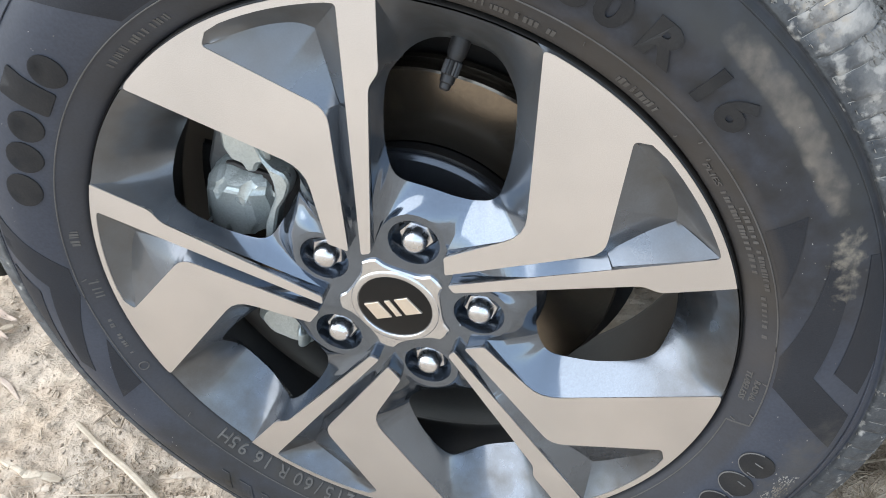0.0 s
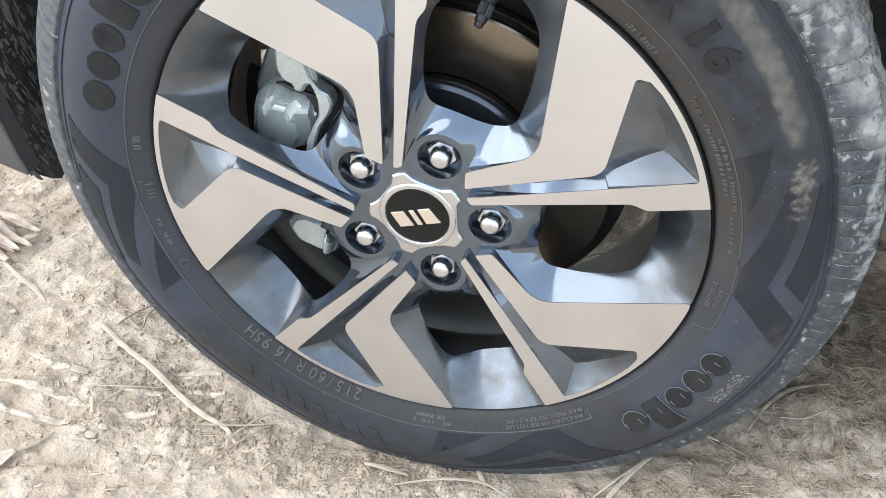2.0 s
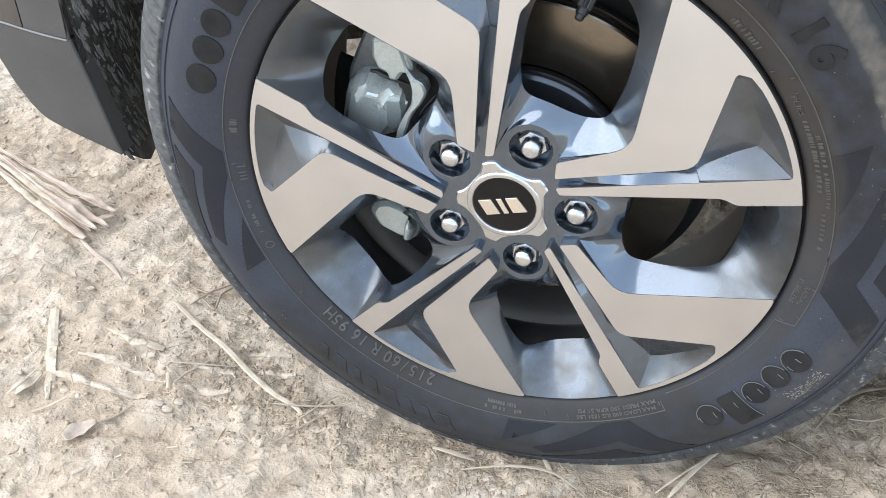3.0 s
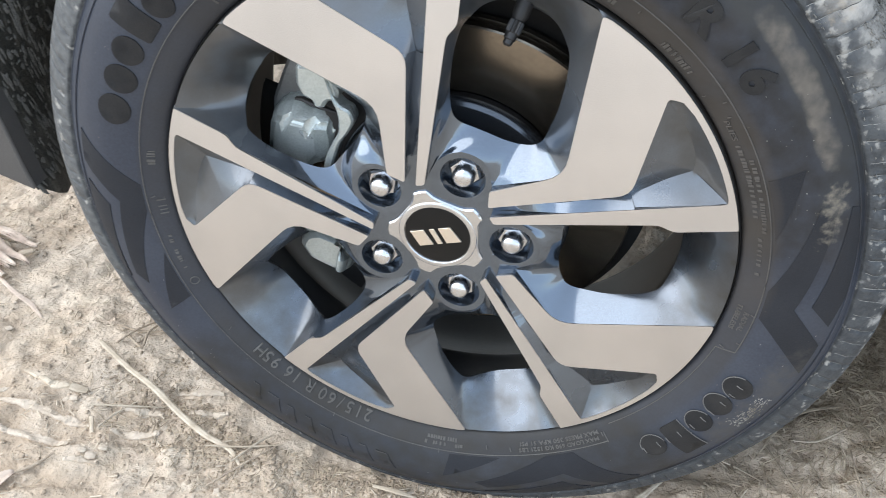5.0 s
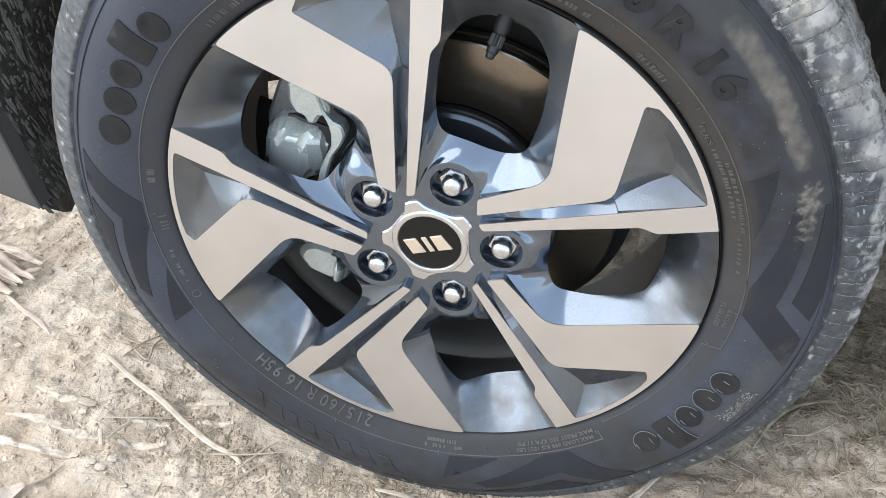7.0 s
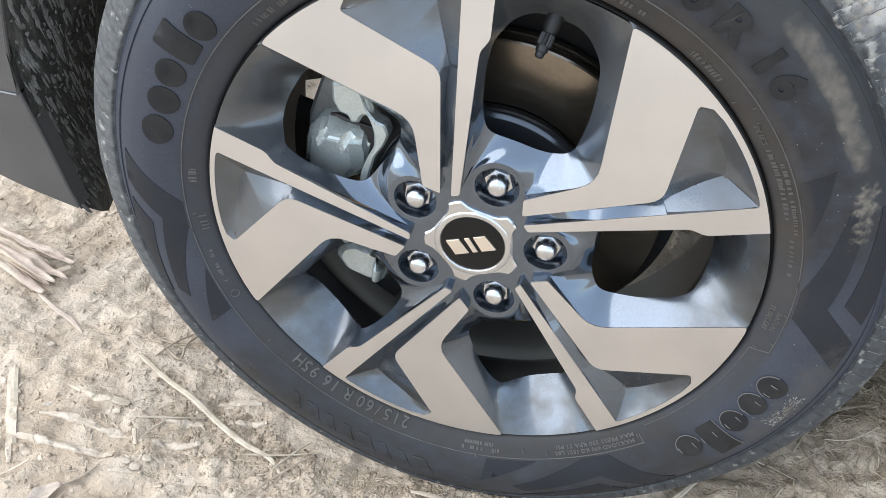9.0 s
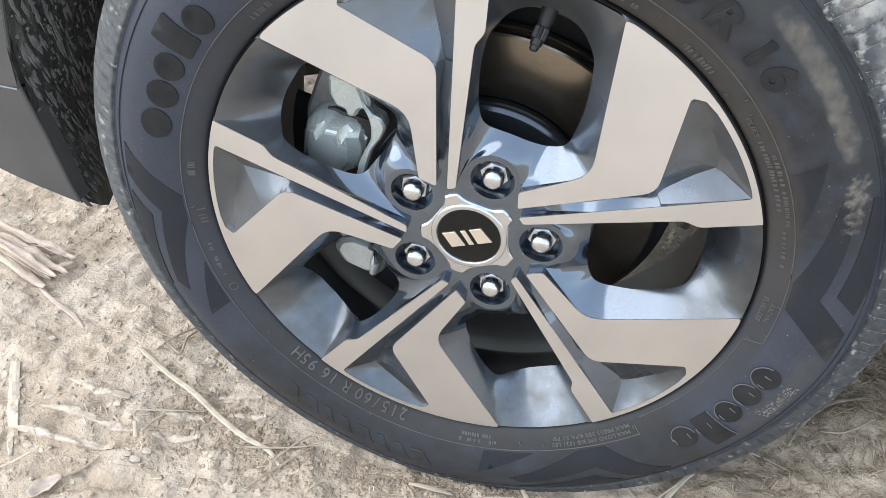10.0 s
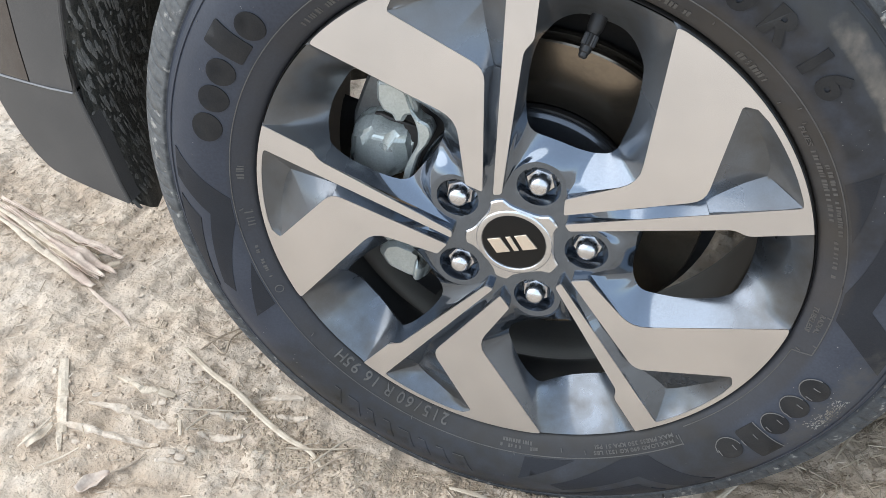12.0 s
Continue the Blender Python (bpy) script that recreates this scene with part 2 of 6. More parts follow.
LINER = material("muddy_arch_liner", (0.036, 0.037, 0.033), 0.6, 0.0, (0.13, 0.122, 0.105), 55, 0.9, 200, 0.6, 0.003, 0.15, 0.0, 0.48, 0.70)
for node in LINER.node_tree.nodes:
    if node.type == "TEX_NOISE" and node.inputs["Scale"].default_value == 55:
        streak = LINER.node_tree.nodes.new("ShaderNodeMapping")
        streak.inputs["Scale"].default_value = (1.6, 1.6, 0.35)
        LINER.node_tree.links.new(node.inputs["Vector"].links[0].from_socket, streak.inputs["Vector"])
        LINER.node_tree.links.new(streak.outputs[0], node.inputs["Vector"])
SEAM = material("pale_seam_plastic", (0.22, 0.22, 0.22), 0.5, 0.0, (0.16, 0.16, 0.16), 30, 0.6, 500, 0.1, 0.0005, 0.06)
BODY = material("dark_car_paint", (0.035, 0.03, 0.028), 0.15, 0.2, (0.06, 0.05, 0.045), 10, 0.5, 500, 0.0, 0.001, 0.05, 0.8)
SOIL = material("dry_earth", (0.575, 0.468, 0.357), 0.95, 0.0, (0.425, 0.322, 0.228), 6, 0.8, 70, 0.7, 0.006, 0.03)


def crusted(m):
    """Finer crust and paler trodden patches on the earth; shade in the pits and pale crests are put into the colour."""
    n, l = m.node_tree.nodes, m.node_tree.links
    bsdf = n["Principled BSDF"]
    co = n.new("ShaderNodeTexCoord")
    mid, pale, grit, patch = [n.new("ShaderNodeTexNoise") for _ in range(4)]
    for node, s, dt in ((mid, 38.0, 9.0), (pale, 3.2, 4.0), (grit, 260.0, 4.0), (patch, 17.0, 8.0)):
        node.inputs["Scale"].default_value, node.inputs["Detail"].default_value = s, dt
        node.inputs["Roughness"].default_value = 0.62
        l.new(co.outputs["Object"], node.inputs["Vector"])
    for node, lo, hi, colour, most in ((pale, 0.48, 0.62, (0.65, 0.562, 0.46), 0.75), (patch, 0.52, 0.60, (0.66, 0.560, 0.450), 0.5), (patch, 0.45, 0.34, (0.40, 0.305, 0.215), 0.45), (mid, 0.47, 0.36, (0.27, 0.215, 0.160), 0.6), (grit, 0.60, 0.72, (0.60, 0.52, 0.43), 0.3), (grit, 0.40, 0.30, (0.26, 0.205, 0.15), 0.35)):
        r, mix = n.new("ShaderNodeMapRange"), n.new("ShaderNodeMix")
        r.inputs["From Min"].default_value, r.inputs["From Max"].default_value, r.inputs["To Max"].default_value = lo, hi, most
        l.new(node.outputs["Fac"], r.inputs["Value"])
        mix.data_type = "RGBA"
        l.new(r.outputs[0], mix.inputs["Factor"])
        l.new(bsdf.inputs["Base Color"].links[0].from_socket, mix.inputs["A"])
        mix.inputs["B"].default_value = (*colour, 1)
        l.new(mix.outputs["Result"], bsdf.inputs["Base Color"])
    for node, dist in ((patch, 0.012), (mid, 0.012), (grit, 0.0022)):
        bump = n.new("ShaderNodeBump")
        bump.inputs["Strength"].default_value, bump.inputs["Distance"].default_value = 0.7, dist
        l.new(node.outputs["Fac"], bump.inputs["Height"])
        l.new(bsdf.inputs["Normal"].links[0].from_socket, bump.inputs["Normal"])
        l.new(bump.outputs[0], bsdf.inputs["Normal"])
    return m


crusted(SOIL)
STRAW = material("dry_straw", (0.46, 0.39, 0.30), 0.8, 0.0, (0.36, 0.29, 0.21), 60, 0.7, 500, 0.4, 0.001, 0.1)
PALE_STRAW = material("bleached_stalk", (0.60, 0.510, 0.395), 0.75, 0.0, (0.43, 0.345, 0.25), 90, 0.7, 700, 0.4, 0.001, 0.1)
HUSK = material("torn_husk", (0.58, 0.475, 0.385), 0.75, 0.0, (0.40, 0.295, 0.235), 30, 0.8, 300, 0.5, 0.001, 0.1)
PALE_CRUST = material("pale_earth_crust", (0.585, 0.495, 0.395), 0.95, 0.0, (0.45, 0.360, 0.270), 60, 0.7, 300, 0.6, 0.002, 0.03)
BROWN_STRAW = material("brown_straw", (0.46, 0.375, 0.27), 0.85, 0.0, (0.19, 0.15, 0.105), 60, 0.8, 500, 0.4, 0.001, 0.1)
PALE_MUD = material("pale_dried_mud", (0.27, 0.265, 0.245), 0.95, 0.0, (0.15, 0.13, 0.105), 40, 0.9, 300, 0.6, 0.002, 0.03)
FLAP_MUD = material("caked_flap_mud", (0.31, 0.285, 0.240), 0.95, 0.0, (0.12, 0.115, 0.098), 70, 0.9, 260, 0.8, 0.003, 0.03)
TREAD_MUD = material("tread_mud", (0.21, 0.205, 0.19), 0.95, 0.0, (0.12, 0.118, 0.11), 60, 0.9, 400, 0.6, 0.002, 0.03)
MUD = material("dried_mud", (0.43, 0.345, 0.255), 0.95, 0.0, (0.30, 0.24, 0.18), 60, 0.8, 300, 0.9, 0.003, 0.03)

# ---------------------------------------------------------------- mesh helpers


def place_key(p):
    return tuple(round(c * 20000) for c in p)


def part(name, bm, mat, parent=None, label="", smooth=35, soft=()):
    """Links a bmesh as one mesh object under a thing; edges sharper than smooth degrees stay sharp, but for those between the places named as soft."""
    bmesh.ops.recalc_face_normals(bm, faces=bm.faces)
    for fc in bm.faces:
        fc.smooth = smooth > 0
    for e in bm.edges:
        if len(e.link_faces) == 2 and e.calc_face_angle(0) > radians(smooth):
            e.smooth = bool(soft) and all(place_key(v.co) in soft for v in e.verts)
    me = bpy.data.meshes.new(name)
    bm.to_mesh(me)
    bm.free()
    me.materials.append(mat)
    ob = new(name, me)
    if parent:
        ob.parent = parent
    if label:
        ob["label"] = label
    return ob


def polar(r, a):
    return (r * math.cos(radians(a)), r * math.sin(radians(a)))


def rounded(points, radii, steps=5):
    """A closed 2D outline with its corners rounded."""
    out, n = [], len(points)
    for i in range(n):
        p, a, b = Vector(points[i]), Vector(points[i - 1]), Vector(points[(i + 1) % n])
        rad = radii[i] if isinstance(radii, (list, tuple)) else radii
        da, db = (a - p), (b - p)
        k = min(rad, da.length * 0.45, db.length * 0.45)
        if k < 1e-5:
            out.append(p)
            continue
        s, e = p + da.normalized() * k, p + db.normalized() * k
        for j in range(steps + 1):
            u = j / steps
            out.append(s * (1 - u) ** 2 + p * 2 * u * (1 - u) + e * u * u)
    return out


def inside(pt, poly):
    x, y, c = pt[0], pt[1], False
    for i in range(len(poly)):
        x1, y1 = poly[i - 1][0], poly[i - 1][1]
        x2, y2 = poly[i][0], poly[i][1]
        if (y1 > y) != (y2 > y) and x < (x2 - x1) * (y - y1) / (y2 - y1) + x1:
            c = not c
    return c


def turned(poly, deg):
    c, s = math.cos(radians(deg)), math.sin(radians(deg))
    return [Vector((p[0] * c - p[1] * s, p[0] * s + p[1] * c, *p[2:])) for p in poly]


def lathe(profile, segments=128, start=0.0, sweep=360.0, closed=False):
    """Turns (r, y) pairs about the y axis."""
    bm = bmesh.new()
    full = abs(sweep - 360) < 1e-6
    cols = []
    for i in range(segments if full else segments + 1):
        a = radians(start + sweep * i / segments)
        cols.append([bm.verts.new((r * math.cos(a), y, r * math.sin(a))) for r, y in profile])
    m = len(profile)
    for i in range(len(cols) if full else len(cols) - 1):
        c, d = cols[i], cols[(i + 1) % len(cols)]
        for j in range(m if closed else m - 1):
            k = (j + 1) % m
            bm.faces.new((c[j], c[k], d[k], d[j]))
    return bm


def spline(points, per=4):
    """Catmull-Rom through points of any size."""
    pts = [np.array(p, float) for p in points]
    out = []
    for i in range(len(pts) - 1):
        p0, p1, p2, p3 = pts[max(i - 1, 0)], pts[i], pts[i + 1], pts[min(i + 2, len(pts) - 1)]
        for j in range(per):
            u = j / per
            out.append(0.5 * ((2 * p1) + (p2 - p0) * u + (2 * p0 - 5 * p1 + 4 * p2 - p3) * u * u + (3 * p1 - p0 - 3 * p2 + p3) * u ** 3))
    out.append(pts[-1])
    return [tuple(p) for p in out]


def slab(poly, y0, y1, chamfer=0.0):
    """A plate with a 2D outline (x, z) between the depths y0 (front) and y1, its front edge chamfered."""
    bm = bmesh.new()
    n = len(poly)
    cen = sum((Vector(p) for p in poly), Vector((0, 0))) / n
    loops = []
    if chamfer:
        ins = []
        for i in range(n):
            d1 = (Vector(poly[i]) - Vector(poly[i - 1])).normalized()
            d2 = (Vector(poly[(i + 1) % n]) - Vector(poly[i])).normalized()
            nn = Vector((-(d1 + d2).y, (d1 + d2).x))
            nn = nn.normalized() if nn.length > 1e-6 else Vector((0, 0))
            ins.append(nn)
        area = sum(poly[i - 1][0] * poly[i][1] - poly[i][0] * poly[i - 1][1] for i in range(n))
        sg = 1 if area > 0 else -1
        loops.append([bm.verts.new((poly[i][0] + sg * ins[i].x * chamfer, y0, poly[i][1] + sg * ins[i].y * chamfer)) for i in range(n)])
        loops.append([bm.verts.new((p[0], y0 + chamfer, p[1])) for p in poly])
    else:
        loops.append([bm.verts.new((p[0], y0, p[1])) for p in poly])
    loops.append([bm.verts.new((p[0], y1, p[1])) for p in poly])
    for a, b in zip(loops, loops[1:]):
        for i in range(n):
            bm.faces.new((a[i - 1], a[i], b[i], b[i - 1]))
    for lp in (loops[0], loops[-1]):
        flat = [Vector((v.co.x, v.co.z)) for v in lp]
        _, _, tris, ov, _, _ = geometry.delaunay_2d_cdt(flat, [(i, (i + 1) % n) for i in range(n)], [], 0, 1e-9)
        for tri in tris:
            ids = [ov[i][0] for i in tri if ov[i]]
            if len(set(ids)) == 3 and inside(sum((flat[i] for i in ids), Vector((0, 0))) / 3, flat):
                bm.faces.new([lp[i] for i in ids])
    return bm


def tube(path, radii, sides=8, flat=1.0, up=(0, 0, 1)):
    """A closed tube along 3D points; radii one number or one for each; flat squashes it in height."""
    bm = bmesh.new()
    rings = []
    n = len(path)
    for i, p in enumerate(path):
        p = Vector(p)
        d = (Vector(path[min(i + 1, n - 1)]) - Vector(path[max(i - 1, 0)])).normalized()
        s = d.cross(Vector(up))
        s = s.normalized() if s.length > 1e-3 else Vector((1, 0, 0))
        u = s.cross(d).normalized()
        r = radii[i] if isinstance(radii, (list, tuple)) else radii
        rings.append([bm.verts.new(p + r * (s * math.cos(2 * math.pi * k / sides) + u * flat * math.sin(2 * math.pi * k / sides))) for k in range(sides)])
    for a, b in zip(rings, rings[1:]):
        for k in range(sides):
            bm.faces.new((a[k - 1], a[k], b[k], b[k - 1]))
    bm.faces.new(rings[0])
    bm.faces.new(rings[-1])
    return bm


# ---------------------------------------------------------------- ground
AXLE = 0.315     # height of the wheel's centre
TILT_Y = 5.78    # by how much the wheel's own frame is turned about the axle


def step_up(v, lo, hi):
    u = max(0.0, min(1.0, (v - lo) / (hi - lo)))
    return u * u * (3 - 2 * u)


def ground_height(x, y):
    near = math.exp(-(x * x + y * y) / 2.5)
    h = 0.010 * noise.noise((x * 3.1, y * 3.1, 0.3)) + 0.005 * noise.noise((x * 11, y * 11, 1.7))
    if near > 0.02:
        # trodden crust: flat flakes with crisp edges at two sizes, and grit
        warp = 0.012 * noise.noise((x * 26, y * 26, 6.2))
        h += near * (0.0046 * step_up(noise.noise((x * 17 + warp * 20, y * 24, 4.4)), 0.02, 0.13) + 0.0028 * step_up(noise.noise((x * 46, y * 60 + warp * 40, 7.7)), 0.05, 0.20))
        h += near * (0.0022 * noise.noise((x * 34, y * 34, 2.9)) + 0.0012 * noise.noise((x * 90, y * 90, 5.1)))
    h += 0.35 * noise.noise((x * 0.03, y * 0.03, 8.0)) * min(1, (x * x + y * y) / 900)
    # loose earth heaped behind and beside the tyre
    lumpy = 1 + 0.20 * noise.noise((x * 30, y * 30, 9.1)) + 0.14 * noise.noise((x * 75, y * 75, 3.3))
    h += lumpy * (0.045 * math.exp(-((x - 0.42) / 0.14) ** 2 - ((y - 0.16) / 0.16) ** 2) + 0.009 * math.exp(-((x - 0.25) / 0.09) ** 2 - ((y - 0.03) / 0.05) ** 2))
    # the rut pressed by the tyre
    h += -0.004 * math.exp(-(x / 0.25) ** 2 - ((y - 0.09) / 0.10) ** 2) + 0.004 * math.exp(-((x - 0.05) / 0.22) ** 2 - ((y + 0.045) / 0.03) ** 2)
    return h


def spread(lo, hi, step, far):
    inner = [lo + step * i for i in range(int((hi - lo) / step) + 1)]
    out, d = [], step
    while d < far:
        d *= 1.35
        out.append(d)
    return [inner[0] - v for v in out[::-1]] + inner + [inner[-1] + v for v in out]


def ground_sheet():
    xs, ys = spread(-1.0, 0.68, 0.0042, 900), spread(-0.24, 0.46, 0.0042, 900)
    verts = [(x, y, ground_height(x, y)) for y in ys for x in xs]
    w = len(xs)
    faces = [(j * w + i, j * w + i + 1, (j + 1) * w + i + 1, (j + 1) * w + i) for j in range(len(ys) - 1) for i in range(w - 1)]
    me = bpy.data.meshes.new("ground")
    me.from_pydata(verts, [], faces)
    me.shade_smooth()
    me.materials.append(SOIL)
    return tagged(new("ground", me), "dry pale brown trampled earth with straw bits", "ground", kind="structure")


ground_sheet()

# ---------------------------------------------------------------- wheel
wheel = new("alloy_wheel")
wheel.matrix_world = pose(0, 0, AXLE, 0, -TILT_Y, 0)
tagged(wheel, "two-tone alloy wheel with a muddy black tyre standing on dry earth", "wheel")

# outline of one machined arm, in polar coordinates (metres, degrees), the others are turned by 72
RIM = 0.2197
FACE_A, FACE_B, FACE_C, FACE_D = (0.219, 130.2), (0.2083, 112.0), (RIM, 81.85), (0.2150, 87.75)
FACE_E1, FACE_E, FACE_F, FACE_G = (0.1767, 82.04), (0.1673, 84.27), (0.1535, 94.2), (0.1183, 107.58)
FACE_H1, FACE_H2, FACE_I1, FACE_I2 = (0.0545, 112.1), (0.0655, 121.0), (0.0500, 104.2), (0.0500, 96.4)


def arc(r, a0, a1, n):
    return [polar(r, a0 + (a1 - a0) * i / n) for i in range(n + 1)]


def arm_outline():
    """A broad bent arm and a thin one, joined along the rim."""
    pts, rad = [], []

    def add(p, r=0.0):
        pts.append(p)
        rad.append(r)
    add(polar(*FACE_A), 0.003)
    for p in arc(RIM, 128.6, 83.5, 22):
        add(p)
    add(polar(*FACE_C), 0.0008)
    add(polar(*FACE_E1), 0.004)
    add(polar(*FACE_E), 0.004)
    add(polar(*FACE_I2), 0.002)
    add(polar(*FACE_I1), 0.002)
    add(polar(*FACE_D), 0.003)
    for p in arc(0.2155, 89.5, 107, 8):
        add(p)
    add(polar(0.2143, 110.0), 0.0)
    add(polar(*FACE_B), 0.003)
    add(polar(*FACE_F), 0.010)
    add(polar(*FACE_H1), 0.002)
    add(polar(*FACE_H2), 0.002)
    add(polar(*FACE_G), 0.014)
    return rounded(pts, rad, 4)


def even(line, n):
    """n + 1 points evenly along a polyline."""
    line = [Vector(p) for p in line]
    at = [0.0]
    for p, q in zip(line, line[1:]):
        at.append(at[-1] + (q - p).length)
    out = []
    for i in range(n + 1):
        s = at[-1] * i / n
        k = max(j for j in range(len(at) - 1) if at[j] <= s + 1e-12)
        out.append(line[k].lerp(line[k + 1], (s - at[k]) / max(at[k + 1] - at[k], 1e-9)))
    return out


def foot_depth(p):
    """How deep the paint meets an arm's wall: flush far out, on the flat hub near the centre."""
    return 0.0006 + 0.0075 * max(0.0, min(1.0, (0.104 - math.hypot(p[0], p[1])) / 0.040))


def window_loops(arm):
    """A window's border on the face and the edge of its opening, point by point, as (x, z, depth)."""
    own = [Vector((p[0], p[1], foot_depth(p))) for p in arm]
    thin = turned(own, 72)

    def pol(rows):
        return [Vector((*polar(r, a), q)) for r, a, q in rows]
    hub = pol([(0.0690, 124.0, 0.0085), (0.0755, 128, 0.0085), (0.0790, 134, 0.0085), (0.0800, 140, 0.0085), (0.0790, 146, 0.0085), (0.0745, 153, 0.0085), (0.0660, 160, 0.0085), (0.0560, 165.5, 0.0080)])
    edge_l, edge_j, edge_p, edge_q = (0.1760, 129.6, 0.024), (0.1135, 118.6, 0.022), (0.0985, 124.5, 0.022), (0.0960, 151.5, 0.019)
    edge_r, edge_s = (0.1675, 154.4, 0.019), (0.1780, 151.4, 0.033)
    pairs = [
        ([own[i] for i in (2, 1, 0, 92, 91, 90)], pol([edge_l, (0.1600, 126.6, 0.0205), (0.139, 122.8, 0.020), edge_j]), 14),
        ([own[i] for i in (90, 89, 88, 87, 86, 85)], pol([edge_j, (0.1060, 119.6, 0.022), edge_p]), 8),
        ([own[85]] + hub + [thin[45]], pol([edge_p, (0.0945, 131, 0.022), (0.0940, 141, 0.021), edge_q]), 14),
        ([thin[i] for i in (45, 44, 43, 42, 41, 40)], pol([edge_q, (0.1000, 154.5, 0.017), (0.124, 156.0, 0.016), (0.150, 155.5, 0.016), edge_r]), 14),
        ([thin[i] for i in range(40, 29, -1)], pol([edge_r, (0.1715, 153.2, 0.025), edge_s]), 8),
        ([thin[30]] + [Vector((*polar(0.2196, a), 0.0018)) for a in range(153, 130, -2)] + [own[2]],
         pol([edge_s, (0.1815, 149.0, 0.040), (0.1835, 146, 0.044), (0.1835, 137.5, 0.044), (0.1820, 134.0, 0.038), edge_l]), 18)]
    outer, inner = [], []
    for o, i, n in pairs:
        outer += even(o, n)[:-1]
        inner += even(i, n)[:-1]
    # soften the corners of the opening
    for _ in range(2):
        inner = [(inner[k - 1] + inner[k] * 2 + inner[(k + 1) % len(inner)]) / 4 for k in range(len(inner))]
    return outer, inner


def pocket_loops(arm):
    """The pocket beside a thin arm: pairs of lines, border and bottom, between which its faces lie, as (x, z, depth)."""
    own = [Vector((p[0], p[1], foot_depth(p))) for p in arm]

    def nearest(r, a):
        q = Vector(polar(r, a))
        return min(range(len(own)), key=lambda i: (own[i].xy - q).length)

    def pol(rows):
        return spline([Vector((*polar(r, a), y)) for r, a, y in rows], 6)
    d, b, f = nearest(*FACE_D), nearest(*FACE_B), nearest(*FACE_F)
    p, q = Vector(polar(*FACE_I1)), Vector(polar(*FACE_D))
    mouth = p.lerp(q, 0.630)
    crease = pol([(0.1520, 92.6, 0.0088), (0.1640, 93.2, 0.0112), (0.1800, 93.8, 0.0138), (0.1960, 94.0, 0.0150)])
    gutter = pol([(0.1960, 94.0, 0.0150), (0.2005, 97.0, 0.0150), (0.2035, 101.5, 0.0122), (0.2055, 106.0, 0.0070), (0.2070, 110.4, 0.0020)])
    edge = [Vector((mouth.x, mouth.y, 0.0006))] + own[d - 4:d + 1]
    return [(edge, crease, 24, 0.0004), (own[b:f + 1][::-1], crease + gutter[1:], 64, 0.0004), (own[d:b + 1], gutter, 36, 0.0010)], own[d:f + 1][::-1]


ARM = arm_outline()
POCKET, POCKET_RIM = pocket_loops(ARM)
THIN_EDGE, CREASE = POCKET[0][0], POCKET[0][1]
WINDOW, HOLE = window_loops(ARM)
NUT_R, NUT_A, BORE = 0.0575, 140.0, 0.0172


def inside_many(pts, poly):
    """The even-odd test for many points at once."""
    x, y = pts[:, 0], pts[:, 1]
    res = np.zeros(len(pts), bool)
    for i in range(len(poly)):
        x1, y1, x2, y2 = poly[i - 1][0], poly[i - 1][1], poly[i][0], poly[i][1]
        if y1 == y2:
            continue
        res ^= ((y1 > y) != (y2 > y)) & (x < (x2 - x1) * (y - y1) / (y2 - y1) + x1)
    return res


def divided(poly, longest, closed=True):
    """The same line with more points, none further apart than longest."""
    out, n = [], len(poly)
    for i in range(n if closed else n - 1):
        p, q = Vector(poly[i]), Vector(poly[(i + 1) % n])
        m = max(1, math.ceil((q - p).length / longest))
        out += [p.lerp(q, j / m) for j in range(m)]
    if not closed:
        out.append(Vector(poly[-1]))
    return out


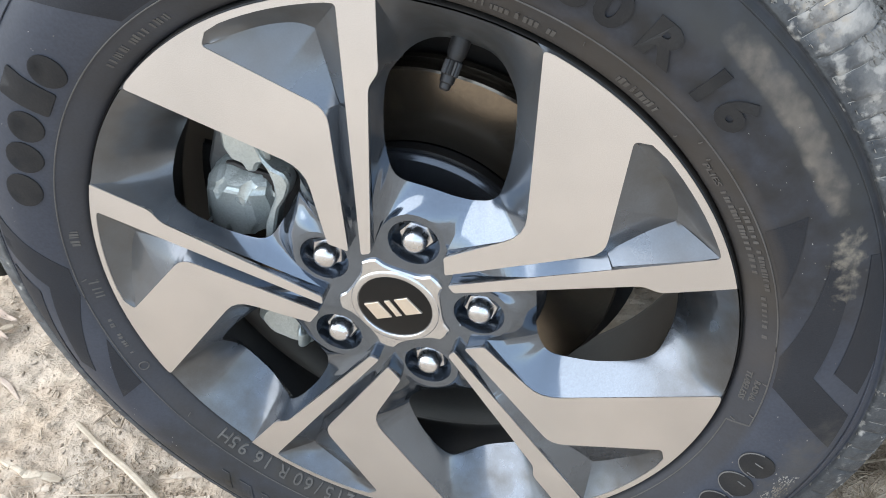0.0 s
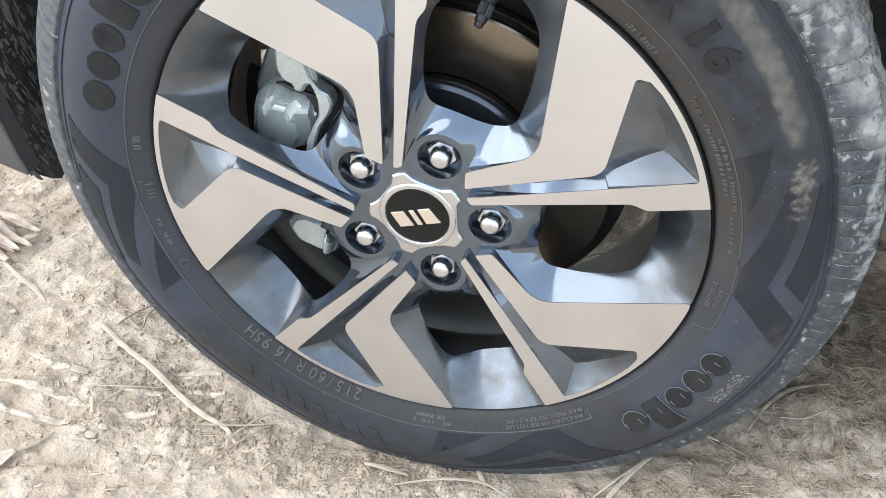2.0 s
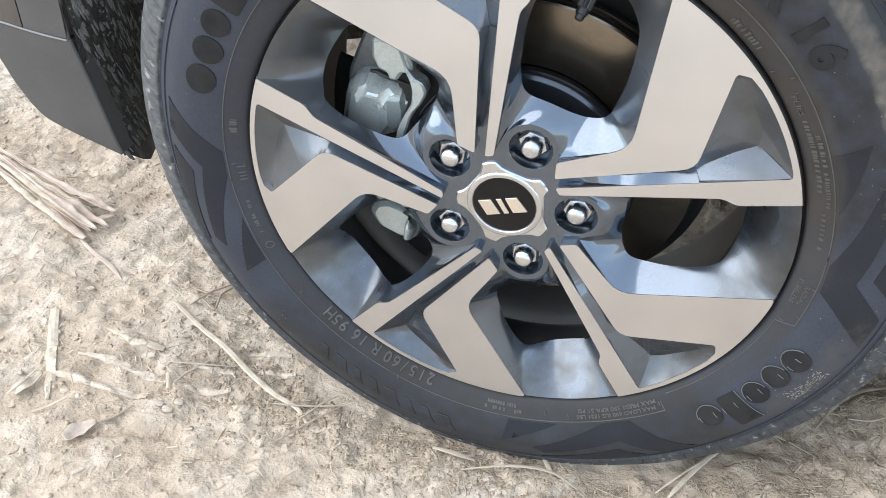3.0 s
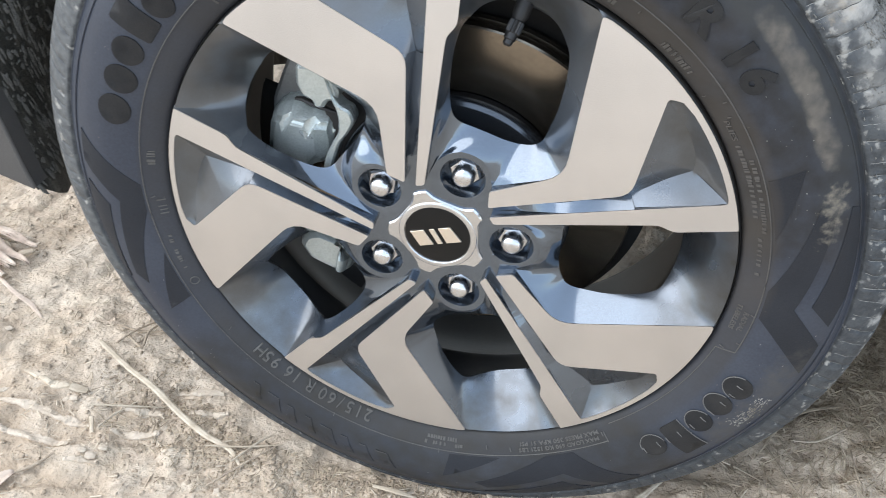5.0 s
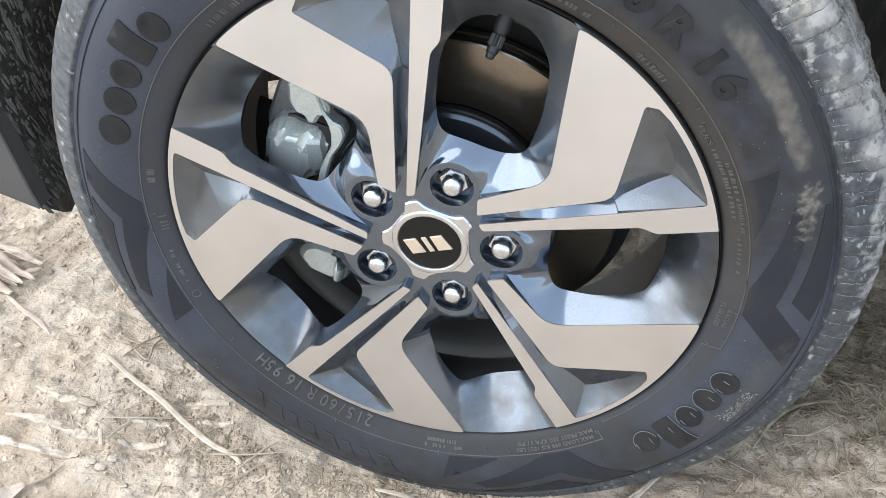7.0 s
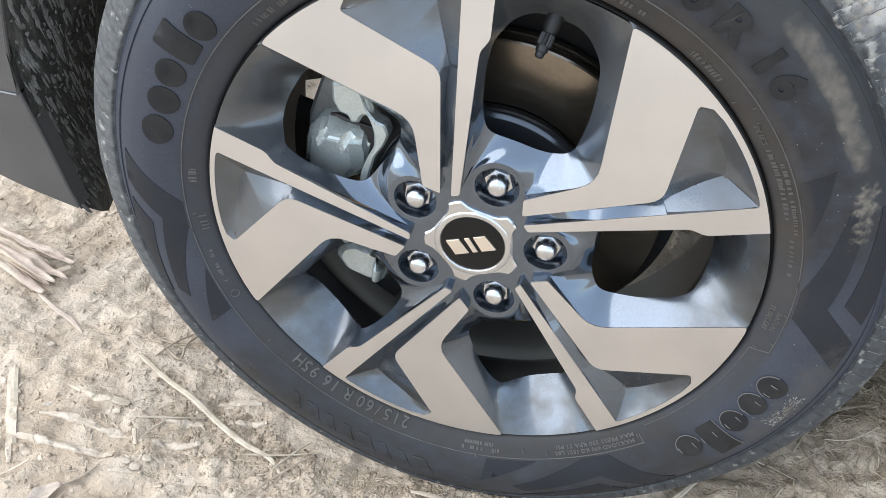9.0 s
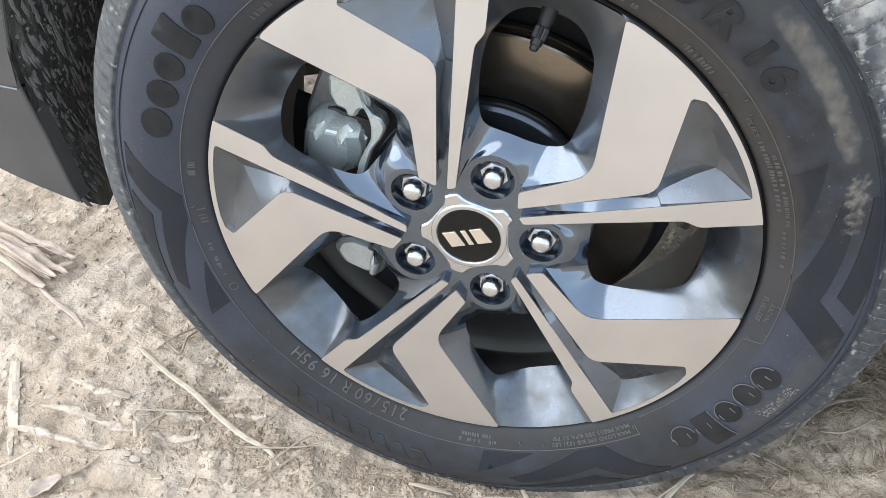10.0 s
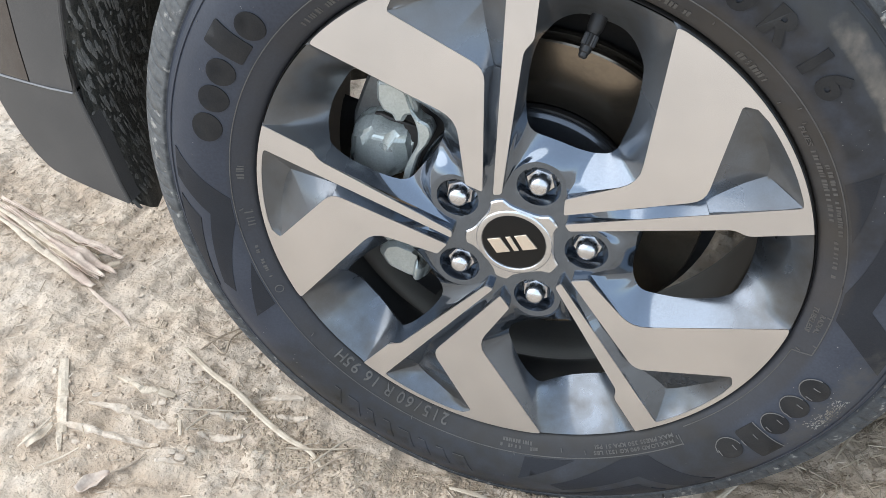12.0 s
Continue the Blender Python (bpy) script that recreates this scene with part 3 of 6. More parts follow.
def rim_front(parent):
    """The painted front of the rim: facets stretched between outlines of known depth."""
    verts, depth, edges = [], [], []

    def loop(poly, d=None, closed=True):
        poly = divided(poly, 0.0035, closed)
        s, n = len(verts), len(poly)
        for p in poly:
            verts.append((p[0], p[1]))
            depth.append(p[2] if d is None else d)
        for i in range(n if closed else n - 1):
            edges.append((s + i, s + (i + 1) % n))
    holes, windows, arms, bores, pockets = [], [], [], [], []
    for k in range(5):
        t = -72 * k
        arms.append(turned(ARM, t))
        loop([(*p, foot_depth(p)) for p in divided(arms[-1], 0.0035)])
        holes.append(turned(HOLE, t))
        windows.append(turned(WINDOW, t))
        c = turned([polar(NUT_R, NUT_A)], t)[0]
        ring = [c + Vector((BORE * math.cos(2 * math.pi * i / 40), BORE * math.sin(2 * math.pi * i / 40))) for i in range(40)]
        bores.append(ring)
        loop(ring, 0.0088)
        loop([c + (p - c) * (1 + 0.0014 / BORE) for p in ring], 0.0084)
        # floor of the slot, and the mouth of the pocket behind it
        loop(turned([(*polar(0.058, 107.8), 0.0082), (*polar(0.085, 100.6), 0.0078), (*polar(0.120, 96.3), 0.0068), (*polar(0.140, 94.0), 0.0078), tuple(CREASE[0])], t), None, False)
        loop(turned([tuple(THIN_EDGE[0]), tuple(CREASE[0]), tuple(POCKET_RIM[0])], t), None, False)
        pockets.append(turned([tuple(p) for p in POCKET_RIM[::-1]] + [tuple(CREASE[0]), tuple(THIN_EDGE[0])], t))
        # the border of the flat hub towards the window
        loop(windows[-1][22:37], None, False)
    loop([polar(0.2204, 2.0 * i) for i in range(180)], 0.0022)
    loop([polar(0.0462, 6.0 * i) for i in range(60)], 0.0082)
    loop([polar(0.0270, 6.0 * i) for i in range(60)], 0.0086)
    fixed = len(verts)
    allv = [Vector(p) for p in verts]
    v2, _, f2, ov, _, _ = geometry.delaunay_2d_cdt(allv, edges, [], 0, 1e-6)
    pts = np.array([(p.x, p.y) for p in v2])
    cen = np.array([pts[list(t)].mean(0) for t in f2])
    cr = np.hypot(cen[:, 0], cen[:, 1])
    drop = (cr > 0.2205) | (cr < 0.0270)
    for poly in arms + windows + bores + pockets:
        drop |= inside_many(cen, poly)
    tris = [t for t, x in zip(f2, drop) if not x]
    dep = np.full(len(pts), 0.008)
    for i, o in enumerate(ov):
        ids = [q for q in o if q < fixed]
        if ids:
            dep[i] = depth[ids[0]]
    bm = bmesh.new()
    bv = [bm.verts.new((p[0], float(q), p[1])) for p, q in zip(pts, dep)]
    for t in tris:
        bm.faces.new([bv[i] for i in t])
    border, soft = set(), set()
    # the faces of each pocket, from its border down to its bottom lines
    for k in range(5):
        for line, bottom, n, swell in POCKET:
            outer = even(turned([tuple(p) for p in line], -72 * k), n)
            inner = even(turned([tuple(p) for p in bottom], -72 * k), n)
            rows = []
            for u in (0.0, 0.05, 0.2, 0.4, 0.6, 0.8, 1.0):
                rows.append([bm.verts.new((p.x, p.z + swell * math.sin(math.pi * u), p.y)) for p in (o.lerp(c, u) for o, c in zip(outer, inner))])
            border.update(rows[0])
            soft.update(place_key(v.co) for v in rows[-1] + [row[0] for row in rows])
            for a, c in zip(rows, rows[1:]):
                for i in range(n):
                    bm.faces.new((a[i], a[i + 1], c[i + 1], c[i]))
    # the slopes from each window's border down to its opening
    for outer, inner in zip(windows, holes):
        n = len(outer)
        rows = []
        for u in (0.0, 0.06, 0.25, 0.5, 0.75, 0.93, 1.0):
            rows.append([])
            for i in range(n):
                p = outer[i].lerp(inner[i], u)
                swell = 0.0022 * math.sin(math.pi * u) if outer[i].xy.length > 0.215 or outer[i].xy.length < 0.085 else 0.0007 * math.sin(math.pi * u)
                rows[-1].append(bm.verts.new((p.x, p.z - swell, p.y)))
        border.update(rows[0])
        for a, c in zip(rows, rows[1:]):
            for i in range(n):
                bm.faces.new((a[i - 1], a[i], c[i], c[i - 1]))
    # walls of the windows and the nut bores, running backwards
    for poly, window in [(h, True) for h in holes] + [(c, False) for c in bores]:
        mid = sum((Vector(p[:2]) for p in poly), Vector((0, 0))) / len(poly)
        front, rear = [], []
        for p in poly:
            q = Vector(p[:2])
            if window:
                far = max(0.0, min(1.0, (q.length - 0.145) / 0.02))
                q = q + (q - mid).normalized() * (0.009 - 0.006 * far)
            front.append(bm.verts.new((p[0], p[2] if window else 0.0088, p[1])))
            rear.append(bm.verts.new((q.x, p[2] + 0.009 - 0.005 * far if window else 0.0270, q.y)))
        n = len(poly)
        for i in range(n):
            bm.faces.new((front[i - 1], front[i], rear[i], rear[i - 1]))
        if not window:
            bm.faces.new(rear)
    # painted walls under the arms' edges on the hub
    for arm in arms:
        line = divided(arm, 0.0035)
        for p, q in zip(line, line[1:] + line[:1]):
            if min(p.length, q.length) < 0.104:
                bm.faces.new([bm.verts.new((v.x, d, v.y)) for v, d in ((p, 0.0010), (q, 0.0010), (q, foot_depth(q) + 0.0004), (p, foot_depth(p) + 0.0004))])
    bmesh.ops.remove_doubles(bm, verts=[v for v in bm.verts if v not in border], dist=1e-5)
    loose = [v for v in bm.verts if not v.link_faces]
    bmesh.ops.delete(bm, geom=loose, context="VERTS")
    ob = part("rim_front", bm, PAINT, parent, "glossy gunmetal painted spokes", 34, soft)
    flat = ob.modifiers.new("even_normals", "WEIGHTED_NORMAL")
    flat.keep_sharp, flat.weight = True, 60
    return ob


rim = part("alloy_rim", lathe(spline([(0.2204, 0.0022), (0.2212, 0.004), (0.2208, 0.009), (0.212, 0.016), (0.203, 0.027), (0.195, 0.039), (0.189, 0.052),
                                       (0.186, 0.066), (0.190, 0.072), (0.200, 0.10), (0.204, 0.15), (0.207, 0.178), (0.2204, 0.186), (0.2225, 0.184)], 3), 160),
           BARREL, wheel, "near-black rim barrel with brownish patches")
rim_front(rim)
for k in range(5):
    part("machined_arm", slab(turned(ARM, -72 * k), 0.0, 0.0026, 0.0), MACHINED, rim, "bare diamond-cut aluminium face", 25)
# the back of the hub, seen through the windows
part("hub_flange", lathe(spline([(0.05, 0.0455), (0.088, 0.0455), (0.0930, 0.0462), (0.0958, 0.0480), (0.0968, 0.0505), (0.0968, 0.0535)], 4), 96), FLANGE, rim, "rounded painted hub flange")

# tyre
SIDE = [(0.2190, 0.0150), (0.2212, 0.0080), (0.2240, 0.0020), (0.2290, -0.0020), (0.2360, -0.0055), (0.2450, -0.0090), (0.2560, -0.0118), (0.2680, -0.0130),
        (0.2790, -0.0110), (0.2880, -0.0060), (0.2945, -0.0008), (0.2968, 0.0026), (0.2985, 0.0034), (0.3003, 0.0018), (0.3040, 0.0022), (0.3130, 0.0046), (0.3225, 0.0092), (0.3282, 0.0150),
        (0.3312, 0.0270), (0.3330, 0.0440), (0.3340, 0.0650), (0.3345, 0.0950)]
SIDE_R, SIDE_Y = [p[0] for p in spline(SIDE, 5)], [p[1] for p in spline(SIDE, 5)]


def flex(r, a):
    """By how much the loaded carcass pushes the shoulder outwards, away from the free upper quarter."""
    u = max(0.0, min(1.0, (abs((a - 32 + 180) % 360 - 180) - 22) / 28))
    return 0.0052 * u * u * (3 - 2 * u) * float(np.interp(r, (0.274, 0.292, 0.304, 0.3135, 0.3225), (0, 0.85, 1, 0.6, 0)))


def side_depth(r, a):
    """Depth of the outer sidewall at a radius, with the carcass as it stands under load."""
    return wall_depth(r - flex(r, a), a)


def wall_depth(r, a):
    """Depth of the outer sidewall at a radius of the mould, bulged a little over the ground."""
    d = float(np.interp(r, SIDE_R, SIDE_Y))
    low = (a + TILT_Y + 90 + 180) % 360 - 180
    return d - 0.006 * math.exp(-(low / 24) ** 2) * max(0, min(1, (r - 0.225) / 0.04)) * max(0, min(1, (0.33 - r) / 0.03))


def tyre_body(parent):
    cutoff = [i for i, p in enumerate(SIDE) if p[0] >= 0.2990][0]
    outer = spline(SIDE, 3)[:cutoff * 3] + spline(SIDE, 7)[cutoff * 7:]
    profile = outer + [(r, 0.19 - y) for r, y in outer[-2::-1]]
    # columns that follow the cuts across the tread: angle and depth of the cut
    rnd = random.Random(4)
    columns = []
    for k in range(150):
        start, deep = 2.4 * k + rnd.uniform(-0.42, 0.42), (0.0030 if k % 3 == 0 else 0.0016) * rnd.uniform(0.5, 1.25)
        w, kind = (1.6 if k % 3 == 0 else 0.9), (0 if k % 3 == 0 else rnd.randint(0, 2))
        columns += [(start + da * g, d * deep, kind) for da, d, g in ((0.0, 0.0, w), (0.07, 1.0, w), (0.16, 1.0, w), (0.23, -0.15, w), (0.65, 0.0, 1), (1.1, 0.0, 1), (1.5, 0.0, 1))]
    seg = len(columns)
    verts, faces = [], []
    m = len(profile)
    for a0, deep, kind in columns:
        for r, y in profile:
            a = a0
            rr, yy = r, y
            if y < 0.016 and r < 0.3283:
                yy = wall_depth(r, a)
                rr += flex(r, a)
            if r > 0.3010:
                a -= (r - 0.301) * 45 if y < 0.015 else 1.2 + (y - 0.015) * 22
                edge = min(1, (r - 0.3010) / 0.005)
                # some cuts stop at the shoulder, some begin behind it
                reach = 1.0 if kind == 0 else (0.0 if y > 0.024 else 1.0) if kind == 1 else (1.0 if y > 0.014 else 0.15)
                cut = edge * deep * reach
                for yc in (0.055, 0.082, 0.108, 0.135):
                    cut = max(cut, 0.006 * max(0, 1 - abs(y - yc) / 0.006))
                ca, sa = r * math.cos(radians(a)), r * math.sin(radians(a))
                lump = edge * (0.0004 * noise.noise((ca * 45, y * 45, sa * 45)) + 0.0003 * noise.noise((ca * 190, y * 190, sa * 190)))
                # mud caked on the upper rear quarter of the tread
                cake = edge * max(0.0, 1 - (((a - 36 + 180) % 360 - 180) / 50) ** 4)
                if cake > 0:
                    lump += cake * (0.0030 * max(0.0, noise.noise((ca * 38, y * 38, sa * 38)) + 0.15) + 0.0016 * noise.noise((ca * 110, y * 110, sa * 110)) + 0.0008 * noise.noise((ca * 260, y * 260, sa * 260)))
                    cut *= 1 - 0.55 * cake
                if y < 0.012:
                    yy += cut * 0.7 - lump
                else:
                    rr += lump - cut
            verts.append((rr * math.cos(radians(a)), yy, rr * math.sin(radians(a))))
    for i in range(seg):
        b = ((i + 1) % seg) * m
        for j in range(m - 1):
            faces.append((i * m + j, i * m + j + 1, b + j + 1, b + j))
    me = bpy.data.meshes.new("tyre")
    me.from_pydata(verts, [], faces)
    me.materials.append(RUBBER)
    me.materials.append(TREAD)
    me.materials.append(SIPE_DUST)
    lim = len([1 for r, y in outer if r < 0.2990])
    idx = []
    for i in range(seg):
        for j in range(m - 1):
            tread = lim - 1 <= j < m - lim
            dusty = tread and i % 7 == 1 and lim + 6 <= j and profile[j][1] < 0.022 and abs((columns[i][0] - 22 + 180) % 360 - 180) < 46
            idx.append(2 if dusty else 1 if tread else 0)
    me.polygons.foreach_set("material_index", idx)
    me.shade_smooth()
    ob = new("tyre", me)
    ob.parent = parent
    ob["label"] = "worn black rubber tyre with mud on the tread"
    return ob


tyre = tyre_body(wheel)


def on_side(r, a, lift):
    d = side_depth(r, a) - lift
    return (r * math.cos(radians(a)), d, r * math.sin(radians(a)))


def raised(name, outlines, mat, lift=0.0008, label=""):
    """Raised shapes on the sidewall; outlines are lists of (r, angle)."""
    bm = bmesh.new()
    for poly in outlines:
        # divide long edges so that the shape follows the bulge
        fine = []
        for i in range(len(poly)):
            (r0, a0), (r1, a1) = poly[i - 1], poly[i]
            n = max(1, int(max(abs(a1 - a0) / 2.0, abs(r1 - r0) / 0.006)))
            fine += [(r0 + (r1 - r0) * j / n, a0 + (a1 - a0) * j / n) for j in range(n)]
        pts = [Vector((a * 0.0045, r)) for r, a in fine]
        lo_r, hi_r = min(r for r, a in fine), max(r for r, a in fine)
        lo_a, hi_a = min(a for r, a in fine), max(a for r, a in fine)
        grid = []
        r = lo_r + 0.004
        while r < hi_r:
            a = lo_a + 0.9
            while a < hi_a:
                q = Vector((a * 0.0045, r))
                if inside(q, pts) and min((q - p).length for p in pts) > 0.002:
                    grid.append(q)
                a += 1.8
            r += 0.007
        n = len(pts)
        v2, _, f2, _, _, _ = geometry.delaunay_2d_cdt(pts + grid, [(i, (i + 1) % n) for i in range(n)], [], 1, 1e-7)
        top = [bm.verts.new(on_side(v.y, v.x / 0.0045, lift)) for v in v2]
        for tri in f2:
            bm.faces.new([top[i] for i in tri])
        base = [bm.verts.new(on_side(p.y, p.x / 0.0045, -0.0006)) for p in pts]
        for i in range(n):
            bm.faces.new((top[i - 1], top[i], base[i], base[i - 1]))
    return part(name, bm, mat, tyre, label, 40)


def ridge(name, r_of, a0, a1, width=0.0009, lift=0.0009, mat=None, step=1.0):
    """A thin raised line on the sidewall along angles a0 to a1, its radius given by r_of."""
    n = max(2, int(abs(a1 - a0) / step))
    path = []
    for i in range(n + 1):
        a = a0 + (a1 - a0) * i / n
        path.append(on_side(r_of(a), a, lift * 0.3))
    return part(name, tube(path, width * 0.6, 6), mat or RUBBER, tyre)


# ---------------------------------------------------------------- nuts, cap, valve


def lug_nut(parent, x, z, turn):
    bm = bmesh.new()
    hexa = [(0.0128, 60 * i + turn) for i in range(6)]
    low = [bm.verts.new((*polar(r, a)[:1], 0.0268, polar(r, a)[1])) for r, a in hexa]
    up = [bm.verts.new((*polar(r, a)[:1], 0.0172, polar(r, a)[1])) for r, a in hexa]
    ch = [bm.verts.new((*polar(r * 0.88, a)[:1], 0.0156, polar(r * 0.88, a)[1])) for r, a in hexa]
    for a, b in ((low, up), (up, ch)):
        for i in range(6):
            bm.faces.new((a[i - 1], a[i], b[i], b[i - 1]))
    bm.faces.new(ch)
    bmesh.ops.translate(bm, verts=bm.verts, vec=(x, 0, z))
    nut = part("lug_nut", bm, NUT_STEEL, parent, "plated hexagonal wheel nut", 25)
    dome = lathe(spline([(0.0090, 0.0160), (0.0086, 0.0130), (0.0084, 0.0105), (0.0076, 0.0080), (0.0058, 0.0060), (0.0030, 0.0050), (0.0001, 0.0047)], 3), 32)
    bmesh.ops.translate(dome, verts=dome.verts, vec=(x, 0, z))
    part("acorn_cap", dome, NUT_STEEL, nut, "", 60)
    skirt = lathe([(0.0146, 0.0269), (0.0144, 0.0250), (0.0130, 0.0235), (0.0110, 0.0232)], 32)
    bmesh.ops.translate(skirt, verts=skirt.verts, vec=(x, 0, z))
    part("flange", skirt, NUT_STEEL, nut, "", 30)


for k in range(5):
    x, z = polar(NUT_R, NUT_A - 72 * k)
    lug_nut(wheel, x, z, 17 + 23 * k)

cap = new("centre_cap")
cap.parent = wheel
lobes = []
for i in range(5):
    c = 107 - 72 * i
    lobes += [polar(0.0319, c + 36), polar(0.0328, c + 22), polar(0.0350, c + 14.5), polar(0.0404, c + 8), polar(0.0406, c), polar(0.0402, c - 8), polar(0.0352, c - 14.5), polar(0.0330, c - 22)]
bmr = slab(rounded(lobes[::-1], 0.0012, 3), 0.0062, 0.012, 0.0011)
part("lobed_ring", bmr, SATIN, cap, "satin silver ring with five lobes", 30)
part("bezel", lathe(spline([(0.0312, 0.0066), (0.0306, 0.0056), (0.0292, 0.0050), (0.0272, 0.0050), (0.0263, 0.0056), (0.0260, 0.0070)], 3), 72), SATIN, cap, "raised satin silver bezel", 50)
part("badge", lathe(spline([(0.0262, 0.0064), (0.0252, 0.0060), (0.019, 0.0054), (0.010, 0.0050), (0.0001, 0.0049)], 3), 72), BADGE, cap, "glossy black domed badge", 60)


def badge_shape(pts):
    bm = slab([Vector(p[:2]) for p in turned(pts, 13.5)], 0.0040, 0.0058, 0.0002)
    part("bar", bm, CHAMPAGNE, cap, "plain champagne metal shape", 25)


badge_shape([(-0.0162, -0.0070), (-0.0048, -0.0070), (-0.0092, 0.0072), (-0.0200, 0.0072)])
badge_shape([(-0.0012, -0.0070), (0.0028, -0.0070), (-0.0006, 0.0072), (-0.0046, 0.0072)])
badge_shape([(0.0062, -0.0070), (0.0182, -0.0070), (0.0128, 0.0072), (0.0030, 0.0072)])

valve = part("valve_stem", tube([(0.0655, 0.047, 0.1870), (0.0615, 0.041, 0.1760), (0.0585, 0.036, 0.1682), (0.0572, 0.034, 0.1650)], [0.0066, 0.0060, 0.0056, 0.0040], 18), VALVE, wheel, "black rubber tyre valve")


def ribbed_cap():
    """A screw cap with ribs along its barrel and a stepped tip."""
    a, b = Vector((0.0574, 0.0345, 0.1655)), Vector((0.0512, 0.0250, 0.1515))
    steps = [(0.0, 0.0044), (0.05, 0.0053), (0.48, 0.0053), (0.52, 0.0044), (0.74, 0.0042), (0.78, 0.0034), (0.93, 0.0032), (1.0, 0.0018)]
    bm = tube([a.lerp(b, u) for u, _ in steps], [q for _, q in steps], 32)
    bm.verts.ensure_lookup_table()
    for i, v in enumerate(bm.verts):
        if 1 <= i // 32 <= 2 and i % 2:
            axis = a.lerp(b, steps[i // 32][0])
            v.co = axis + (v.co - axis) * 0.86
    return bm


part("valve_cap", ribbed_cap(), CAP_GREY, valve, "ribbed grey-black valve cap", 20)

# ---------------------------------------------------------------- brake behind the rim
disc = new("brake_disc")
disc.matrix_world = wheel.matrix_world
tagged(disc, "dull brown-grey steel brake disc behind the wheel", "brake disc")
part("friction_ring", lathe([(0.090, 0.0735), (0.1420, 0.0735), (0.1435, 0.0745), (0.1435, 0.0810), (0.1400, 0.0815), (0.1400, 0.0890), (0.1435, 0.0895), (0.1435, 0.0960), (0.090, 0.0965)], 128, closed=True), DISC, disc, "", 30)
part("hat", lathe(spline([(0.030, 0.052), (0.080, 0.052), (0.086, 0.055), (0.0885, 0.074)], 3), 96), DARK, disc, "dark rusty disc hat")

caliper = new("brake_caliper")
caliper.matrix_world = wheel.matrix_world
tagged(caliper, "grey painted cast iron brake caliper over the disc", "brake caliper")


def dome(poly, y0, y1, swell, rings=6):
    """A casting with a rounded front: the outline shrinks towards the front."""
    bm = bmesh.new()
    mid = sum((Vector(p[:2]) for p in poly), Vector((0, 0))) / len(poly)
    loops = []
    for i in range(rings + 1):
        u = i / rings
        k = 1 - swell * (1 - math.sqrt(max(0, 1 - (1 - u) ** 2)))
        y = y0 + (y1 - y0) * (u ** 1.3)
        loops.append([bm.verts.new((mid.x + (p[0] - mid.x) * k, y, mid.y + (p[1] - mid.y) * k)) for p in poly])
    n = len(poly)
    for a, c in zip(loops, loops[1:]):
        for i in range(n):
            bm.faces.new((a[i - 1], a[i], c[i], c[i - 1]))
    bm.faces.new(loops[0])
    bm.faces.new(loops[-1])
    return bm


